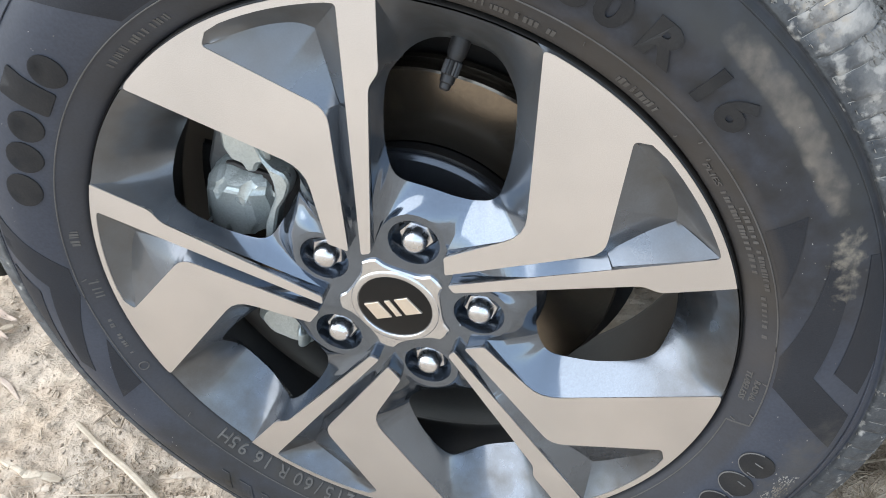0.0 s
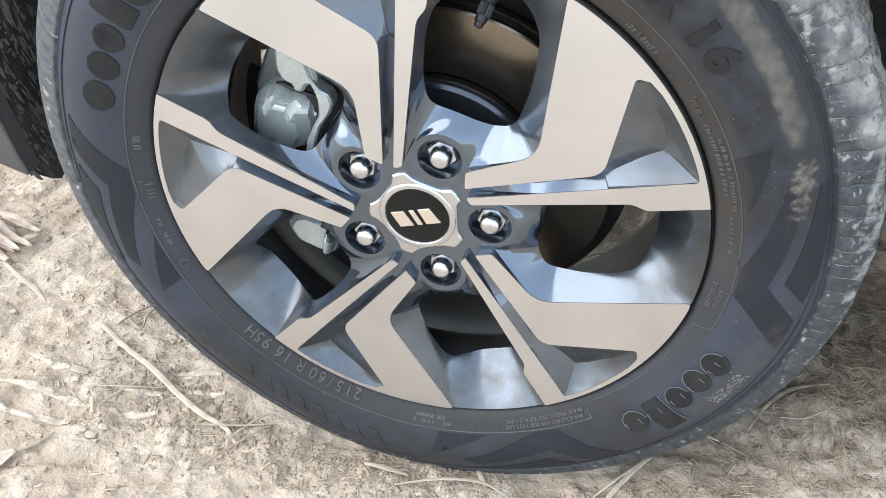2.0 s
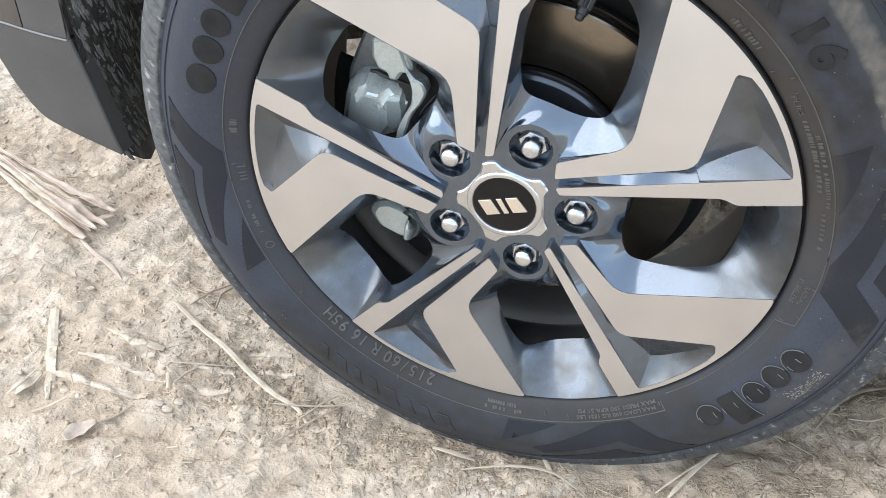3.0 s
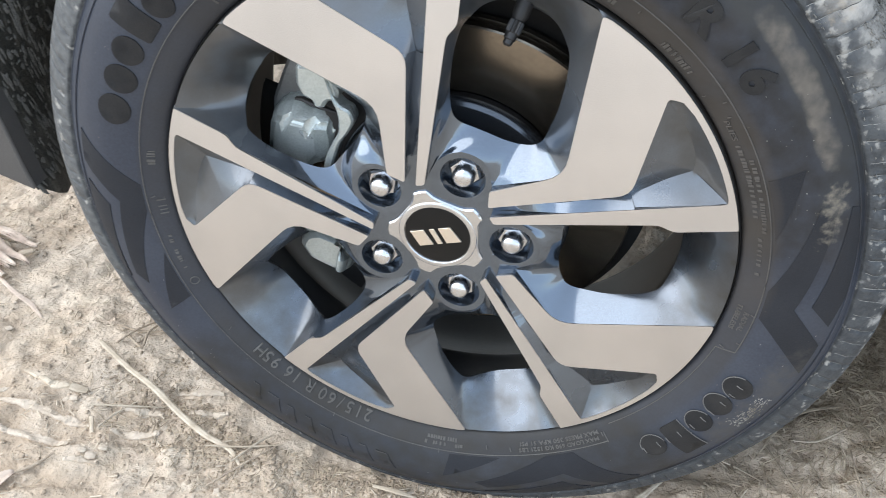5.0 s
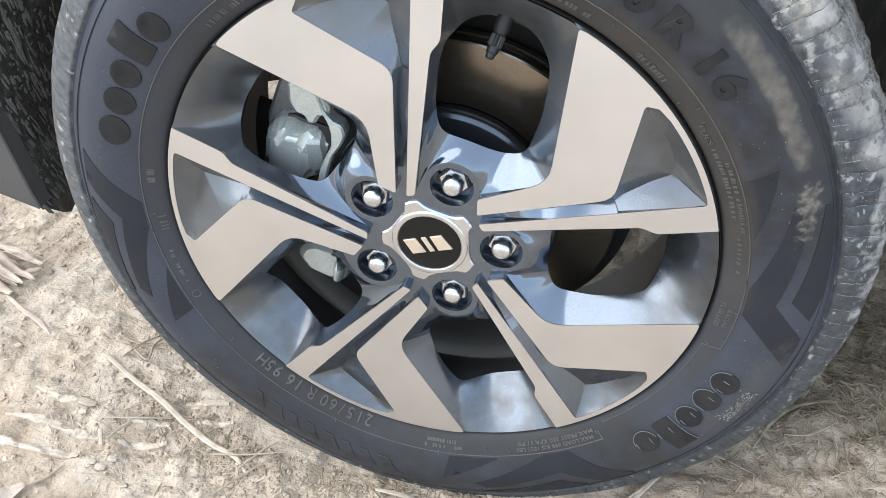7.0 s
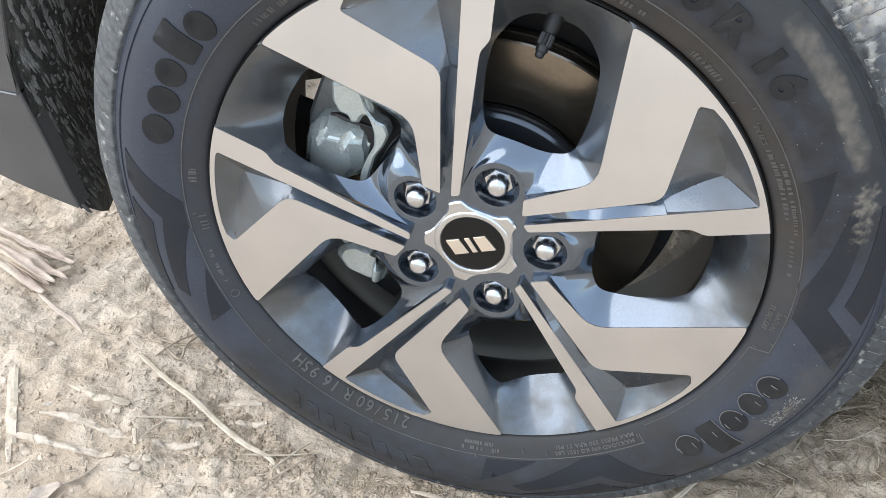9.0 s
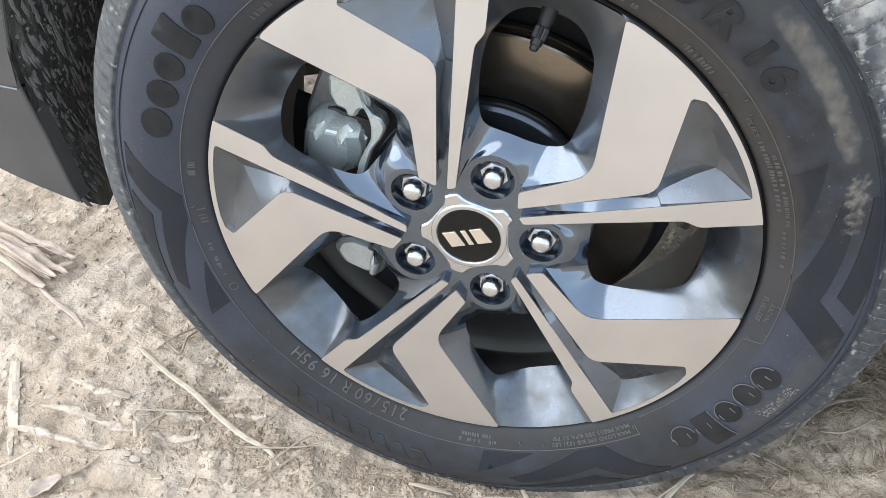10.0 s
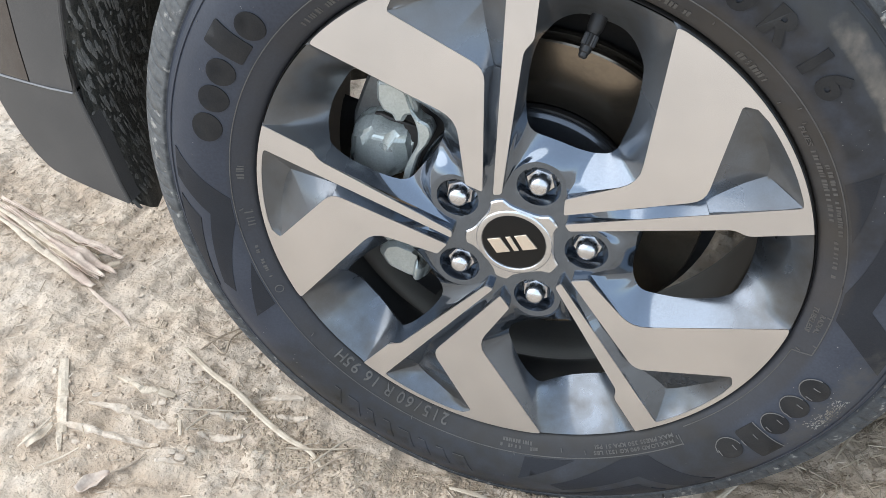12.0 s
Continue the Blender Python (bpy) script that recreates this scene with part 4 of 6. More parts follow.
def caliper_parts():
    # a faceted casting: low front edge, crease and ledge, rear outline, as (x, depth, z)
    hull = bmesh.new()
    for p in ((-0.1530, 0.047, 0.030), (-0.1350, 0.040, 0.026), (-0.1130, 0.041, 0.027), (-0.0960, 0.050, 0.036),
              (-0.1400, 0.043, 0.0700), (-0.1270, 0.0365, 0.0725), (-0.1080, 0.0365, 0.0690), (-0.0920, 0.046, 0.0640),
              (-0.1560, 0.058, 0.0340), (-0.1500, 0.058, 0.0620), (-0.1400, 0.056, 0.0780), (-0.1280, 0.056, 0.0840), (-0.1080, 0.056, 0.0825), (-0.0930, 0.056, 0.0760), (-0.0880, 0.058, 0.0600),
              (-0.1540, 0.076, 0.0320), (-0.1490, 0.076, 0.0640), (-0.1270, 0.076, 0.0840), (-0.0900, 0.076, 0.0680), (-0.0960, 0.076, 0.0300)):
        hull.verts.new(p)
    bmesh.ops.convex_hull(hull, input=hull.verts[:])
    bmesh.ops.dissolve_limit(hull, angle_limit=radians(3), verts=hull.verts[:], edges=hull.edges[:])
    bmesh.ops.bevel(hull, geom=hull.edges[:], offset=0.0034, segments=3, affect="EDGES")
    part("piston_housing", hull, CAST, caliper, "", 24)
    bridge = rounded([(-0.1090, 0.122), (-0.1110, 0.106), (-0.1070, 0.0962), (-0.1000, 0.0935), (-0.0987, 0.0870), (-0.0915, 0.0872), (-0.0880, 0.0938), (-0.0800, 0.0935), (-0.0775, 0.100), (-0.0820, 0.122)], 0.0025, 3)
    part("bridge", slab(bridge[::-1], 0.033, 0.080, 0.0025), CAST, caliper, "", 30)
    strap = rounded([(-0.0880, 0.118), (-0.0858, 0.118), (-0.0820, 0.1010), (-0.0762, 0.0920), (-0.0690, 0.0885), (-0.0668, 0.0800), (-0.0722, 0.0700), (-0.0808, 0.0600), (-0.0859, 0.0480), (-0.0915, 0.0330),
                     (-0.0985, 0.0330), (-0.0944, 0.0463), (-0.0877, 0.0584), (-0.0806, 0.0693), (-0.0789, 0.0811), (-0.0802, 0.0900), (-0.0838, 0.0990)], 0.003, 3)
    part("bracket_arm", slab(strap[::-1], 0.0295, 0.043, 0.0016), CAST, caliper, "", 35)
    neck = rounded([(-0.1540, 0.045), (-0.1480, 0.0760), (-0.1370, 0.0980), (-0.1240, 0.1220), (-0.0800, 0.1200), (-0.0880, 0.0700), (-0.1000, 0.0450)], 0.004, 3)
    part("caliper_body", slab(neck[::-1], 0.064, 0.090, 0.003), DULL_CAST, caliper, "dull dark casting", 30)
    part("pad_clip", tube([(-0.1190, 0.0470, 0.0870), (-0.1120, 0.0440, 0.0885), (-0.1050, 0.0440, 0.0850), (-0.0960, 0.0440, 0.0820), (-0.0860, 0.0450, 0.0780)], [0.0018, 0.0026, 0.0030, 0.0026, 0.0016], 8, 0.7), DARK, caliper, "dark steel pad clip", 40)
    back = rounded([(-0.098, 0.100), (-0.070, 0.100), (-0.058, 0.075), (-0.068, 0.045), (-0.090, 0.030), (-0.100, 0.060)], 0.006, 3)
    part("pad_backing", slab(back[::-1], 0.050, 0.072, 0.002), DARK, caliper, "dark pad backing plate", 30)
    foot = rounded([(-0.1430, -0.058), (-0.1350, -0.046), (-0.1210, -0.043), (-0.1130, -0.047), (-0.0960, -0.052), (-0.0900, -0.072), (-0.0980, -0.088), (-0.1120, -0.087), (-0.1350, -0.076)], 0.004, 3)
    part("bracket_foot", dome(foot, 0.046, 0.068, 0.3, 4), CAST, caliper, "", 32)
    part("foot_pin", tube([(-0.1010, 0.0440, -0.050), (-0.0985, 0.0430, -0.064), (-0.1030, 0.0440, -0.079)], [0.005, 0.0080, 0.0060], 12, 0.7), CAST, caliper, "", 50)


caliper_parts()
shield = part("dust_shield", lathe([(0.030, 0.104), (0.150, 0.104), (0.158, 0.100)], 72), DARK)
shield.matrix_world = wheel.matrix_world
tagged(shield, "dark dirty sheet steel splash shield behind the disc", "splash shield")
# added dark sheet, so that the gap left of the caliper reads black
part("gap_blind", lathe([(0.156, 0.1005), (0.186, 0.0985), (0.187, 0.1040), (0.156, 0.1060)], 30, 157.5, 76.0, True), DARK, shield, "added dark sheet that blacks out the gap beside the shield")

# ---------------------------------------------------------------- car body round the wheel
car = new("car")
tagged(car, "parked dark car with grey plastic cladding and muddy wheel arch", "car")


def ring_sheet(a0, a1, rings, n=40, centre=(0, AXLE)):
    """A sheet swept round the axle: rings are (radius, depth)."""
    bm = bmesh.new()
    cols = []
    for i in range(n + 1):
        a = radians(a0 + (a1 - a0) * i / n)
        cols.append([bm.verts.new((centre[0] + r * math.cos(a), y, centre[1] + r * math.sin(a))) for r, y in rings])
    for c, d in zip(cols, cols[1:]):
        for j in range(len(rings) - 1):
            bm.faces.new((c[j], c[j + 1], d[j + 1], d[j]))
    return bm


LIP_A, LIP_R = (-12, 100, 132.7, 144.6, 158.0, 164.7, 168.4, 172.4, 176.6, 180.9, 185.1, 187.0), (0.402, 0.402, 0.438, 0.421, 0.409, 0.3990, 0.3925, 0.3875, 0.3850, 0.3785, 0.3725, 0.3680)


def liner_radius(y, a):
    """Radius of the arch liner at a depth: it leaves the edge of the cladding and runs into a drum over the wheel."""
    lip = float(np.interp(a, LIP_A, LIP_R))
    u = max(0.0, min(1.0, (y - 0.016) / 0.12))
    return lip + (0.400 - lip) * u * u * (3 - 2 * u)


def arch_liner():
    bm = bmesh.new()
    rows = []
    depths = [0.016, 0.022, 0.03, 0.04, 0.055, 0.07, 0.09, 0.115, 0.14, 0.20, 0.30]
    for i in range(91):
        row = []
        for y in depths:
            end = 187.0 + 4.5 * max(0.0, min(1.0, (y - 0.02) / 0.03))
            a = -7 + (end + 7) * i / 90
            r = liner_radius(y, a) + 0.0012 * noise.noise((a * 0.6, y * 60, 3))
            row.append(bm.verts.new((r * math.cos(radians(a)), y, AXLE + r * math.sin(radians(a)))))
        for r, y in ((0.20, 0.33), (0.02, 0.34)):
            row.append(bm.verts.new((r * math.cos(radians(a)), y, AXLE + r * math.sin(radians(a)))))
        rows.append(row)
    for c, d in zip(rows, rows[1:]):
        for j in range(len(c) - 1):
            bm.faces.new((c[j], c[j + 1], d[j + 1], d[j]))
    return part("arch_liner", bm, LINER, car, "black plastic arch liner spattered with mud")


arch_liner()


def liner_mud(count, seed):
    """Dried flakes and runs of pale mud on the arch liner."""
    rnd = random.Random(seed)
    bm = bmesh.new()
    for _ in range(count):
        a, u = rnd.uniform(146, 188), rnd.random()
        y = 0.019 + 0.115 * u
        run, w = rnd.choice((0.0012, 0.0025, 0.004, 0.006, 0.010)) * rnd.uniform(0.7, 1.5), rnd.uniform(0.0007, 0.0030)
        n, t0, ring = 8, rnd.random() * 6, []
        top = None
        for i in range(n + 1):
            t = t0 + 2 * math.pi * i / n
            da, dy, lift = (run * math.cos(t) * rnd.uniform(0.7, 1.2), w * math.sin(t) * rnd.uniform(0.6, 1.3), -0.0002) if i < n else (0, 0, 0.0006)
            yy = y + dy + da * 0.35
            aa = radians(a) + da / 0.39
            r = liner_radius(yy, math.degrees(aa)) - lift - 0.0008
            v = bm.verts.new((r * math.cos(aa), yy, AXLE + r * math.sin(aa)))
            if i < n:
                ring.append(v)
            else:
                top = v
        for i in range(n):
            bm.faces.new((ring[i - 1], ring[i], top))
    ob = part("dried_mud", bm, TREAD_MUD, car, "grey dried mud flakes", 60)
    ob["kind"] = "stuff"


liner_mud(480, 31)


def panel(name, outline, thick, mat, label="", bend=0.0):
    """A body panel from an outline (x, z) standing at a depth given for each x, with thickness."""
    pts = [Vector(p) for p in outline]
    n = len(pts)
    bm = bmesh.new()

    def dep(x):
        return 0.012 + bend * max(0, -0.40 - x) ** 2
    f = [bm.verts.new((p.x, dep(p.x), p.y)) for p in pts]
    b = [bm.verts.new((p.x, dep(p.x) + thick, p.y)) for p in pts]
    face, rear = bm.faces.new(f), bm.faces.new(b[::-1])
    for i in range(n):
        bm.faces.new((f[i - 1], f[i], b[i], b[i - 1]))
    bmesh.ops.triangulate(bm, faces=[face, rear])
    return part(name, bm, mat, car, label, 30)


def curved_band(name, rows, mat, label, deep=0.3):
    """A bumper panel lofted through rows of (x, z) points, its front edge drawn inwards, closed behind."""
    bm = bmesh.new()
    grid = []
    for row in rows:
        line = []
        for x, z in row:
            line.append(bm.verts.new((x, 0.012 + 1.5 * max(0, -0.40 - x) ** 2, z)))
        grid.append(line)
    for a, c in zip(grid, grid[1:]):
        for j in range(len(a) - 1):
            bm.faces.new((a[j], a[j + 1], c[j + 1], c[j]))
    border = [e for e in bm.edges if e.is_boundary]
    out = bmesh.ops.extrude_edge_only(bm, edges=border)
    vs = [v for v in out["geom"] if isinstance(v, bmesh.types.BMVert)]
    for v in vs:
        v.co.y += deep
    return part(name, bm, mat, car, label, 40)


def ease(p, q, n, sag=0.0):
    return [(p[0] + (q[0] - p[0]) * i / n, p[1] + (q[1] - p[1]) * i / n + sag * math.sin(math.pi * i / n)) for i in range(n + 1)]


# lower cladding below the seam, from the arch edge to the front
curved_band("lower_cladding", [
    ease((-0.3895, 0.3845), (-0.4920, 0.3870), 8), ease((-0.3850, 0.3620), (-0.4860, 0.3660), 8), ease((-0.3790, 0.3400), (-0.4790, 0.3460), 8), ease((-0.3745, 0.3150), (-0.4690, 0.3260), 8),
    ease((-0.3705, 0.2930), (-0.4560, 0.3080), 8), ease((-0.3680, 0.2800), (-0.4460, 0.2990), 8), ease((-0.3650, 0.2740), (-0.4400, 0.2955), 8)], PLASTIC, "matt dark grey lower bumper cladding", 0.02)
curved_band("arch_cladding", [
    ease((-0.30, 0.640), (-0.345, 0.650), 4), ease((-0.3450, 0.560), (-0.3950, 0.565), 4), ease((-0.3700, 0.500), (-0.4200, 0.503), 4), ease((-0.3800, 0.460), (-0.4285, 0.462), 4),
    ease((-0.3870, 0.425), (-0.4320, 0.425), 4), ease((-0.3898, 0.3868), (-0.4335, 0.3878), 4)], PLASTIC, "matt dark grey wheel arch cladding", 0.02)
curved_band("bumper_skin", [
    ease((-0.3960, 0.566), (-0.56, 0.60), 8), ease((-0.4215, 0.504), (-0.52, 0.51), 8), ease((-0.4300, 0.462), (-0.505, 0.465), 8), ease((-0.4335, 0.425), (-0.497, 0.428), 8), ease((-0.4350, 0.3885), (-0.492, 0.3895), 8)],
    BODY, "dark glossy painted bumper", 0.02)
part("seam_strip", tube([(-0.3895, 0.0112, 0.3857), (-0.412, 0.0112, 0.3868), (-0.4345, 0.0130, 0.3877), (-0.465, 0.0175, 0.3882), (-0.492, 0.024, 0.3885)], 0.0009, 6), SEAM, car, "pale panel seam")
part("bumper_core", ring_sheet(160, 186, [(0.412, 0.04), (0.47, 0.06), (0.47, 0.30), (0.405, 0.30), (0.405, 0.04)], 12), DARK, car)
part("arch_lip", tube([(-0.300, 0.0150, 0.640), (-0.3455, 0.0150, 0.560), (-0.3702, 0.0145, 0.500), (-0.3800, 0.0140, 0.460), (-0.3868, 0.0140, 0.425), (-0.3893, 0.0140, 0.386), (-0.3790, 0.0140, 0.340), (-0.3705, 0.0140, 0.293), (-0.3655, 0.0140, 0.275)], 0.0022, 8), PLASTIC, car)
# fender out of view, added to block light above the arch
fender_in = [(0.405 * math.cos(radians(a)), AXLE + 0.405 * math.sin(radians(a))) for a in range(126, -5, -6)]
bmf = slab([Vector(p) for p in fender_in + [(1.2, AXLE - 0.02), (1.2, 1.0), (-0.30, 1.0)]][::-1], 0.012, 0.032, 0.002)
part("unseen_fender", bmf, BODY, car, "unseen dark glossy fender that blocks light over the arch")


def box(x0, x1, y0, y1, z0, z1):
    bm = bmesh.new()
    bmesh.ops.create_cube(bm, size=1)
    bmesh.ops.scale(bm, vec=(x1 - x0, y1 - y0, z1 - z0), verts=bm.verts)
    bmesh.ops.translate(bm, vec=((x0 + x1) / 2, (y0 + y1) / 2, (z0 + z1) / 2), verts=bm.verts)
    bmesh.ops.bevel(bm, geom=bm.edges[:], offset=0.01, segments=2, affect="EDGES")
    return bm


# unseen boxes in the car's bulk, added to block sun and sky
part("front_shade_box", box(-0.60, -0.42, 0.14, 1.70, 0.45, 0.98), DARK, car)
part("unseen_bay_floor", box(-0.75, 0.42, 0.36, 1.45, 0.34, 0.40), DARK, car)
part("unseen_bonnet", box(-0.9, 1.2, 0.03, 1.8, 0.98, 1.02), BODY, car)


def mud_flap():
    """The rear end of the arch lining behind the wheel, caked with rough dried mud."""
    bm = bmesh.new()
    sides = []
    for back in (0.0, 0.016):
        grid = []
        for i in range(49):
            u = i / 48
            y = 0.020 + 0.115 * u
            row = []
            for j in range(61):
                foot = 0.236 + 0.030 * abs(u - 0.35) + 0.006 * noise.noise((y * 60, 2.0, 1.0))
                z = foot + (0.47 - foot) * j / 60
                rear = float(np.interp(z, (0.235, 0.274, 0.305, 0.335, 0.389, 0.47), (0.404, 0.384, 0.377, 0.374, 0.362, 0.345)))
                x = 0.410 + (rear - 0.410) * u ** 1.1 + back
                rough = 0.0035 * noise.noise((y * 45, z * 45, back)) + 0.0035 * noise.noise((y * 110, z * 90, back)) + 0.0018 * noise.noise((y * 260, z * 240, back))
                row.append(bm.verts.new((x + rough, y + 0.003 * noise.noise((z * 70, 1.0, 5.0)) * (i in (0, 48)), z)))
            grid.append(row)
        for a, c in zip(grid, grid[1:]):
            for j in range(60):
                bm.faces.new((a[j], a[j + 1], c[j + 1], c[j]))
        sides.append([grid[i][0] for i in range(49)] + [grid[48][j] for j in range(1, 61)] + [grid[i][60] for i in range(47, -1, -1)] + [grid[0][j] for j in range(59, 0, -1)])
    p, q = sides
    for i in range(len(p)):
        bm.faces.new((p[i - 1], p[i], q[i], q[i - 1]))
    part("mud_flap", bm, FLAP_MUD, car, "mud flap caked with rough grey-brown mud", 60)


mud_flap()
# unseen box behind the wheel, added to keep skylight from under the car
part("unseen_cabin_box", box(0.44, 3.0, 0.07, 1.75, 0.38, 1.0), DARK, car)

# ---------------------------------------------------------------- straw and litter on the ground


def stalk(name, pts, radii, mat, label, flat=0.5, sides=8):
    path = spline([(x, y, ground_height(x, y) + lift * 0.6 + 0.0022) for x, y, lift in pts], 8)
    rr = [float(np.interp(i / (len(path) - 1), [j / (len(radii) - 1) for j in range(len(radii))], radii)) * (1 + 0.12 * noise.noise((p[0] * 160, p[1] * 160, 7.0))) for i, p in enumerate(path)]
    bm = tube(path, rr, sides, flat)
    # split and dented along its length
    for v in bm.verts:
        v.co += Vector((noise.noise(v.co * 220), noise.noise(v.co * 220 + Vector((9, 4, 2))), 0.5 * noise.noise(v.co * 300))) * max(radii) * 0.06
    return tagged(part(name, bm, mat, None, "", 28), label, "straw")


# ---------------------------------------------------------------- raised marks on the tyre


def glyph(ch, r_base, a_mid, height, lift=0.0008, mat=None, bold=0.03, wide=1.0):
    """One character standing proud of the sidewall, its head outwards, reading clockwise."""
    cu = bpy.data.curves.new("glyph", "FONT")
    cu.body, cu.size, cu.extrude, cu.resolution_u, cu.offset = ch, 1.0, 0.5, 4, bold
    tmp = new("glyph_tmp", cu)
    me = bpy.data.meshes.new_from_object(tmp)
    bpy.data.objects.remove(tmp)
    k = height / 0.72
    xs = [v.co.x for v in me.vertices]
    mid = (min(xs) + max(xs)) / 2
    for v in me.vertices:
        r = r_base + v.co.y * k
        a = a_mid - math.degrees((v.co.x - mid) * k * wide / (r_base + height / 2))
        v.co = on_side(r, a, lift if v.co.z > 0 else -0.0012)
    me.materials.clear()
    me.materials.append(mat or MATT_RUBBER)
    ob = new("character", me)
    ob.parent = tyre


def line_of_text(text, r_base, a_first, a_last, height, lift=0.0007, mat=None):
    """A raised line of small letters, its head outwards, from one angle clockwise to another."""
    cu = bpy.data.curves.new("line", "FONT")
    cu.body, cu.size, cu.extrude, cu.resolution_u, cu.offset = text, 1.0, 0.5, 2, 0.012
    tmp = new("line_tmp", cu)
    me = bpy.data.meshes.new_from_object(tmp)
    bpy.data.objects.remove(tmp)
    xs = [v.co.x for v in me.vertices]
    lo, hi = min(xs), max(xs)
    for v in me.vertices:
        a = a_first + (a_last - a_first) * (v.co.x - lo) / (hi - lo)
        v.co = on_side(r_base + v.co.y * height / 0.72, a, lift if v.co.z > 0 else -0.0008)
    me.materials.clear()
    me.materials.append(mat or EDGE_RUBBER)
    ob = new("lettering", me)
    ob.parent = tyre


# the large size marking and the small one
for ch, a in zip("215/60R16", (74.6, 70.4, 66.4, 62.6, 58.9, 54.5, 47.8, 41.3, 37.0)):
    glyph(ch, 0.2520, a, 0.0195, 0.0014, MARK_RUBBER, 0.044, 1.22)
a = 250.3
for ch in "215/60 R 16 95H":
    if ch != " ":
        glyph(ch, 0.2245, a, 0.0100, 0.0013, EDGE_RUBBER, 0.0, 1.1)
    a -= 2.35 if ch != " " else 1.25


def oval(r, a, hr, ha, n=18):
    return [(r + hr * math.sin(2 * math.pi * i / n), a + ha * math.cos(2 * math.pi * i / n)) for i in range(n)]


def strip(r0, a0, r1, a1, w):
    """A straight bar from one polar point to another, w wide in degrees."""
    return [(r0, a0 - w / 2), (r0, a0 + w / 2), (r1, a1 + w / 2), (r1, a1 - w / 2)]


def mark(base, shapes, outlined):
    """Ovals (radius, angle, half height, half width) and bars (inner and outer radius, angle, width) standing proud of the wall."""
    for kind, *v in shapes:
        if kind == "oval":
            r, a, hr, ha = v
            raised("mark", [oval(r, a + base, hr, ha, 24)], MARK_RUBBER, 0.0010)
            # pale line on one side: the light its edge catches, put in as colour
            if outlined:
                arc_line = [on_side(r - hr * math.cos(q), a + base + ha * math.sin(q), 0.0010) for q in [math.pi * (k / 12 - 0.5) for k in range(13)]]
                part("mark_glint", tube(arc_line, 0.00045, 5), EDGE_RUBBER, tyre)
        else:
            r0, r1, a, w = v
            flat = rounded([((a + base - w / 2) * 0.0045, r0), ((a + base + w / 2) * 0.0045, r0), ((a + base + w / 2) * 0.0045, r1), ((a + base - w / 2) * 0.0045, r1)], 0.0022, 3)
            raised("mark", [[(p.y, p.x / 0.0045) for p in flat]], MARK_RUBBER, 0.0010)
            if outlined:
                part("mark_glint", tube([on_side(r0 + (r1 - r0) * k / 8, a + base + w / 2, 0.0010) for k in range(9)], 0.00045, 5), EDGE_RUBBER, tyre)


# maker's mark, twice
mark(0.0, [("oval", 0.2590, 157.4, 0.0122, 3.0), ("oval", 0.2580, 151.0, 0.0122, 2.7), ("oval", 0.2590, 145.2, 0.0116, 2.6),
           ("bar", 0.2470, 0.2800, 139.4, 4.6), ("oval", 0.2567, 134.0, 0.0118, 2.5)], False)
mark(0.0, [("oval", 0.2573, 337.0, 0.0112, 2.5), ("oval", 0.2560, 331.6, 0.0112, 2.4), ("oval", 0.2575, 326.0, 0.0110, 2.4),
           ("bar", 0.2465, 0.2810, 320.6, 4.6), ("oval", 0.2574, 315.0, 0.0110, 2.5)], True)
for a in (337.4, 335.0, 332.4, 329.3, 327.0, 324.2, 321.0, 318.2, 316.0, 312.8):
    part("vent_nub", tube([on_side(0.2555, a, 0.0008), on_side(0.2580, a + 0.15, 0.0022), on_side(0.2600, a + 0.3, 0.0030)], [0.0005, 0.0004, 0.0003], 5), EDGE_RUBBER, tyre)

# pattern name: plain bars
for i in range(8):
    a = 257 - 4.3 * i
    w = 1.5 if i % 3 else 2.6
    raised("pad", [strip(0.2570, a - 1.2, 0.2730, a + 1.2, w)], RUBBER, 0.0007)
    part("pad_edge", tube([on_side(0.2572 + 0.0002 * k, a + 0.5 * w - 1.2 - w * k / 4, 0.0006) for k in range(5)], 0.00022, 5), EDGE_RUBBER, tyre)

# chevrons beside the marks: dull ribbed fields
SET = [[(0.2425, 20.5), (0.2660, 21.8), (0.2425, 9.2)],
       [(0.2708, 15.2), (0.2792, 13.0), (0.2620, 356.5), (0.2895, 349.9), (0.2888, 343.8), (0.2425, 352.7), (0.2425, 358.7)],
       [(0.2895, 14.0), (0.2940, 13.5), (0.2945, 359.6), (0.2895, 353.6), (0.2725, 357.6)]]


def chevrons(mirror, shift):
    for poly in SET:
        pts = [(r, a - 360 if a > 180 else a) for r, a in poly]
        pts = [(r, (-a if mirror else a) + shift) for r, a in pts]
        raised("chevron", [pts], MATT_RUBBER, 0.0004, "dull ribbed chevron field")


chevrons(False, 360.0)
chevrons(True, 291.0)
chevrons(False, 180.6)
chevrons(True, 111.5)

# fine lines: the border of the bead band and its step
ridge("border_line", lambda a: 0.2402, -16.5, 307.0, 0.0008, 0.0010, EDGE_RUBBER)
ridge("border_line", lambda a: 0.2275, 309.0, 342.0, 0.0007, 0.0008, EDGE_RUBBER)
part("border_line", tube([on_side(0.2275 + 0.0127 * i / 6, 342.0 + 1.4 * i / 6, 0.0003) for i in range(7)], 0.0005, 6), EDGE_RUBBER, tyre)
part("border_line", tube([on_side(0.2320 + 0.0090 * i / 6, 307.0, 0.0003) for i in range(7)], 0.0005, 6), EDGE_RUBBER, tyre)
ridge("shoulder_line", lambda a: 0.2945, 0, 360, 0.0008, 0.0010, RUBBER, 1.5)


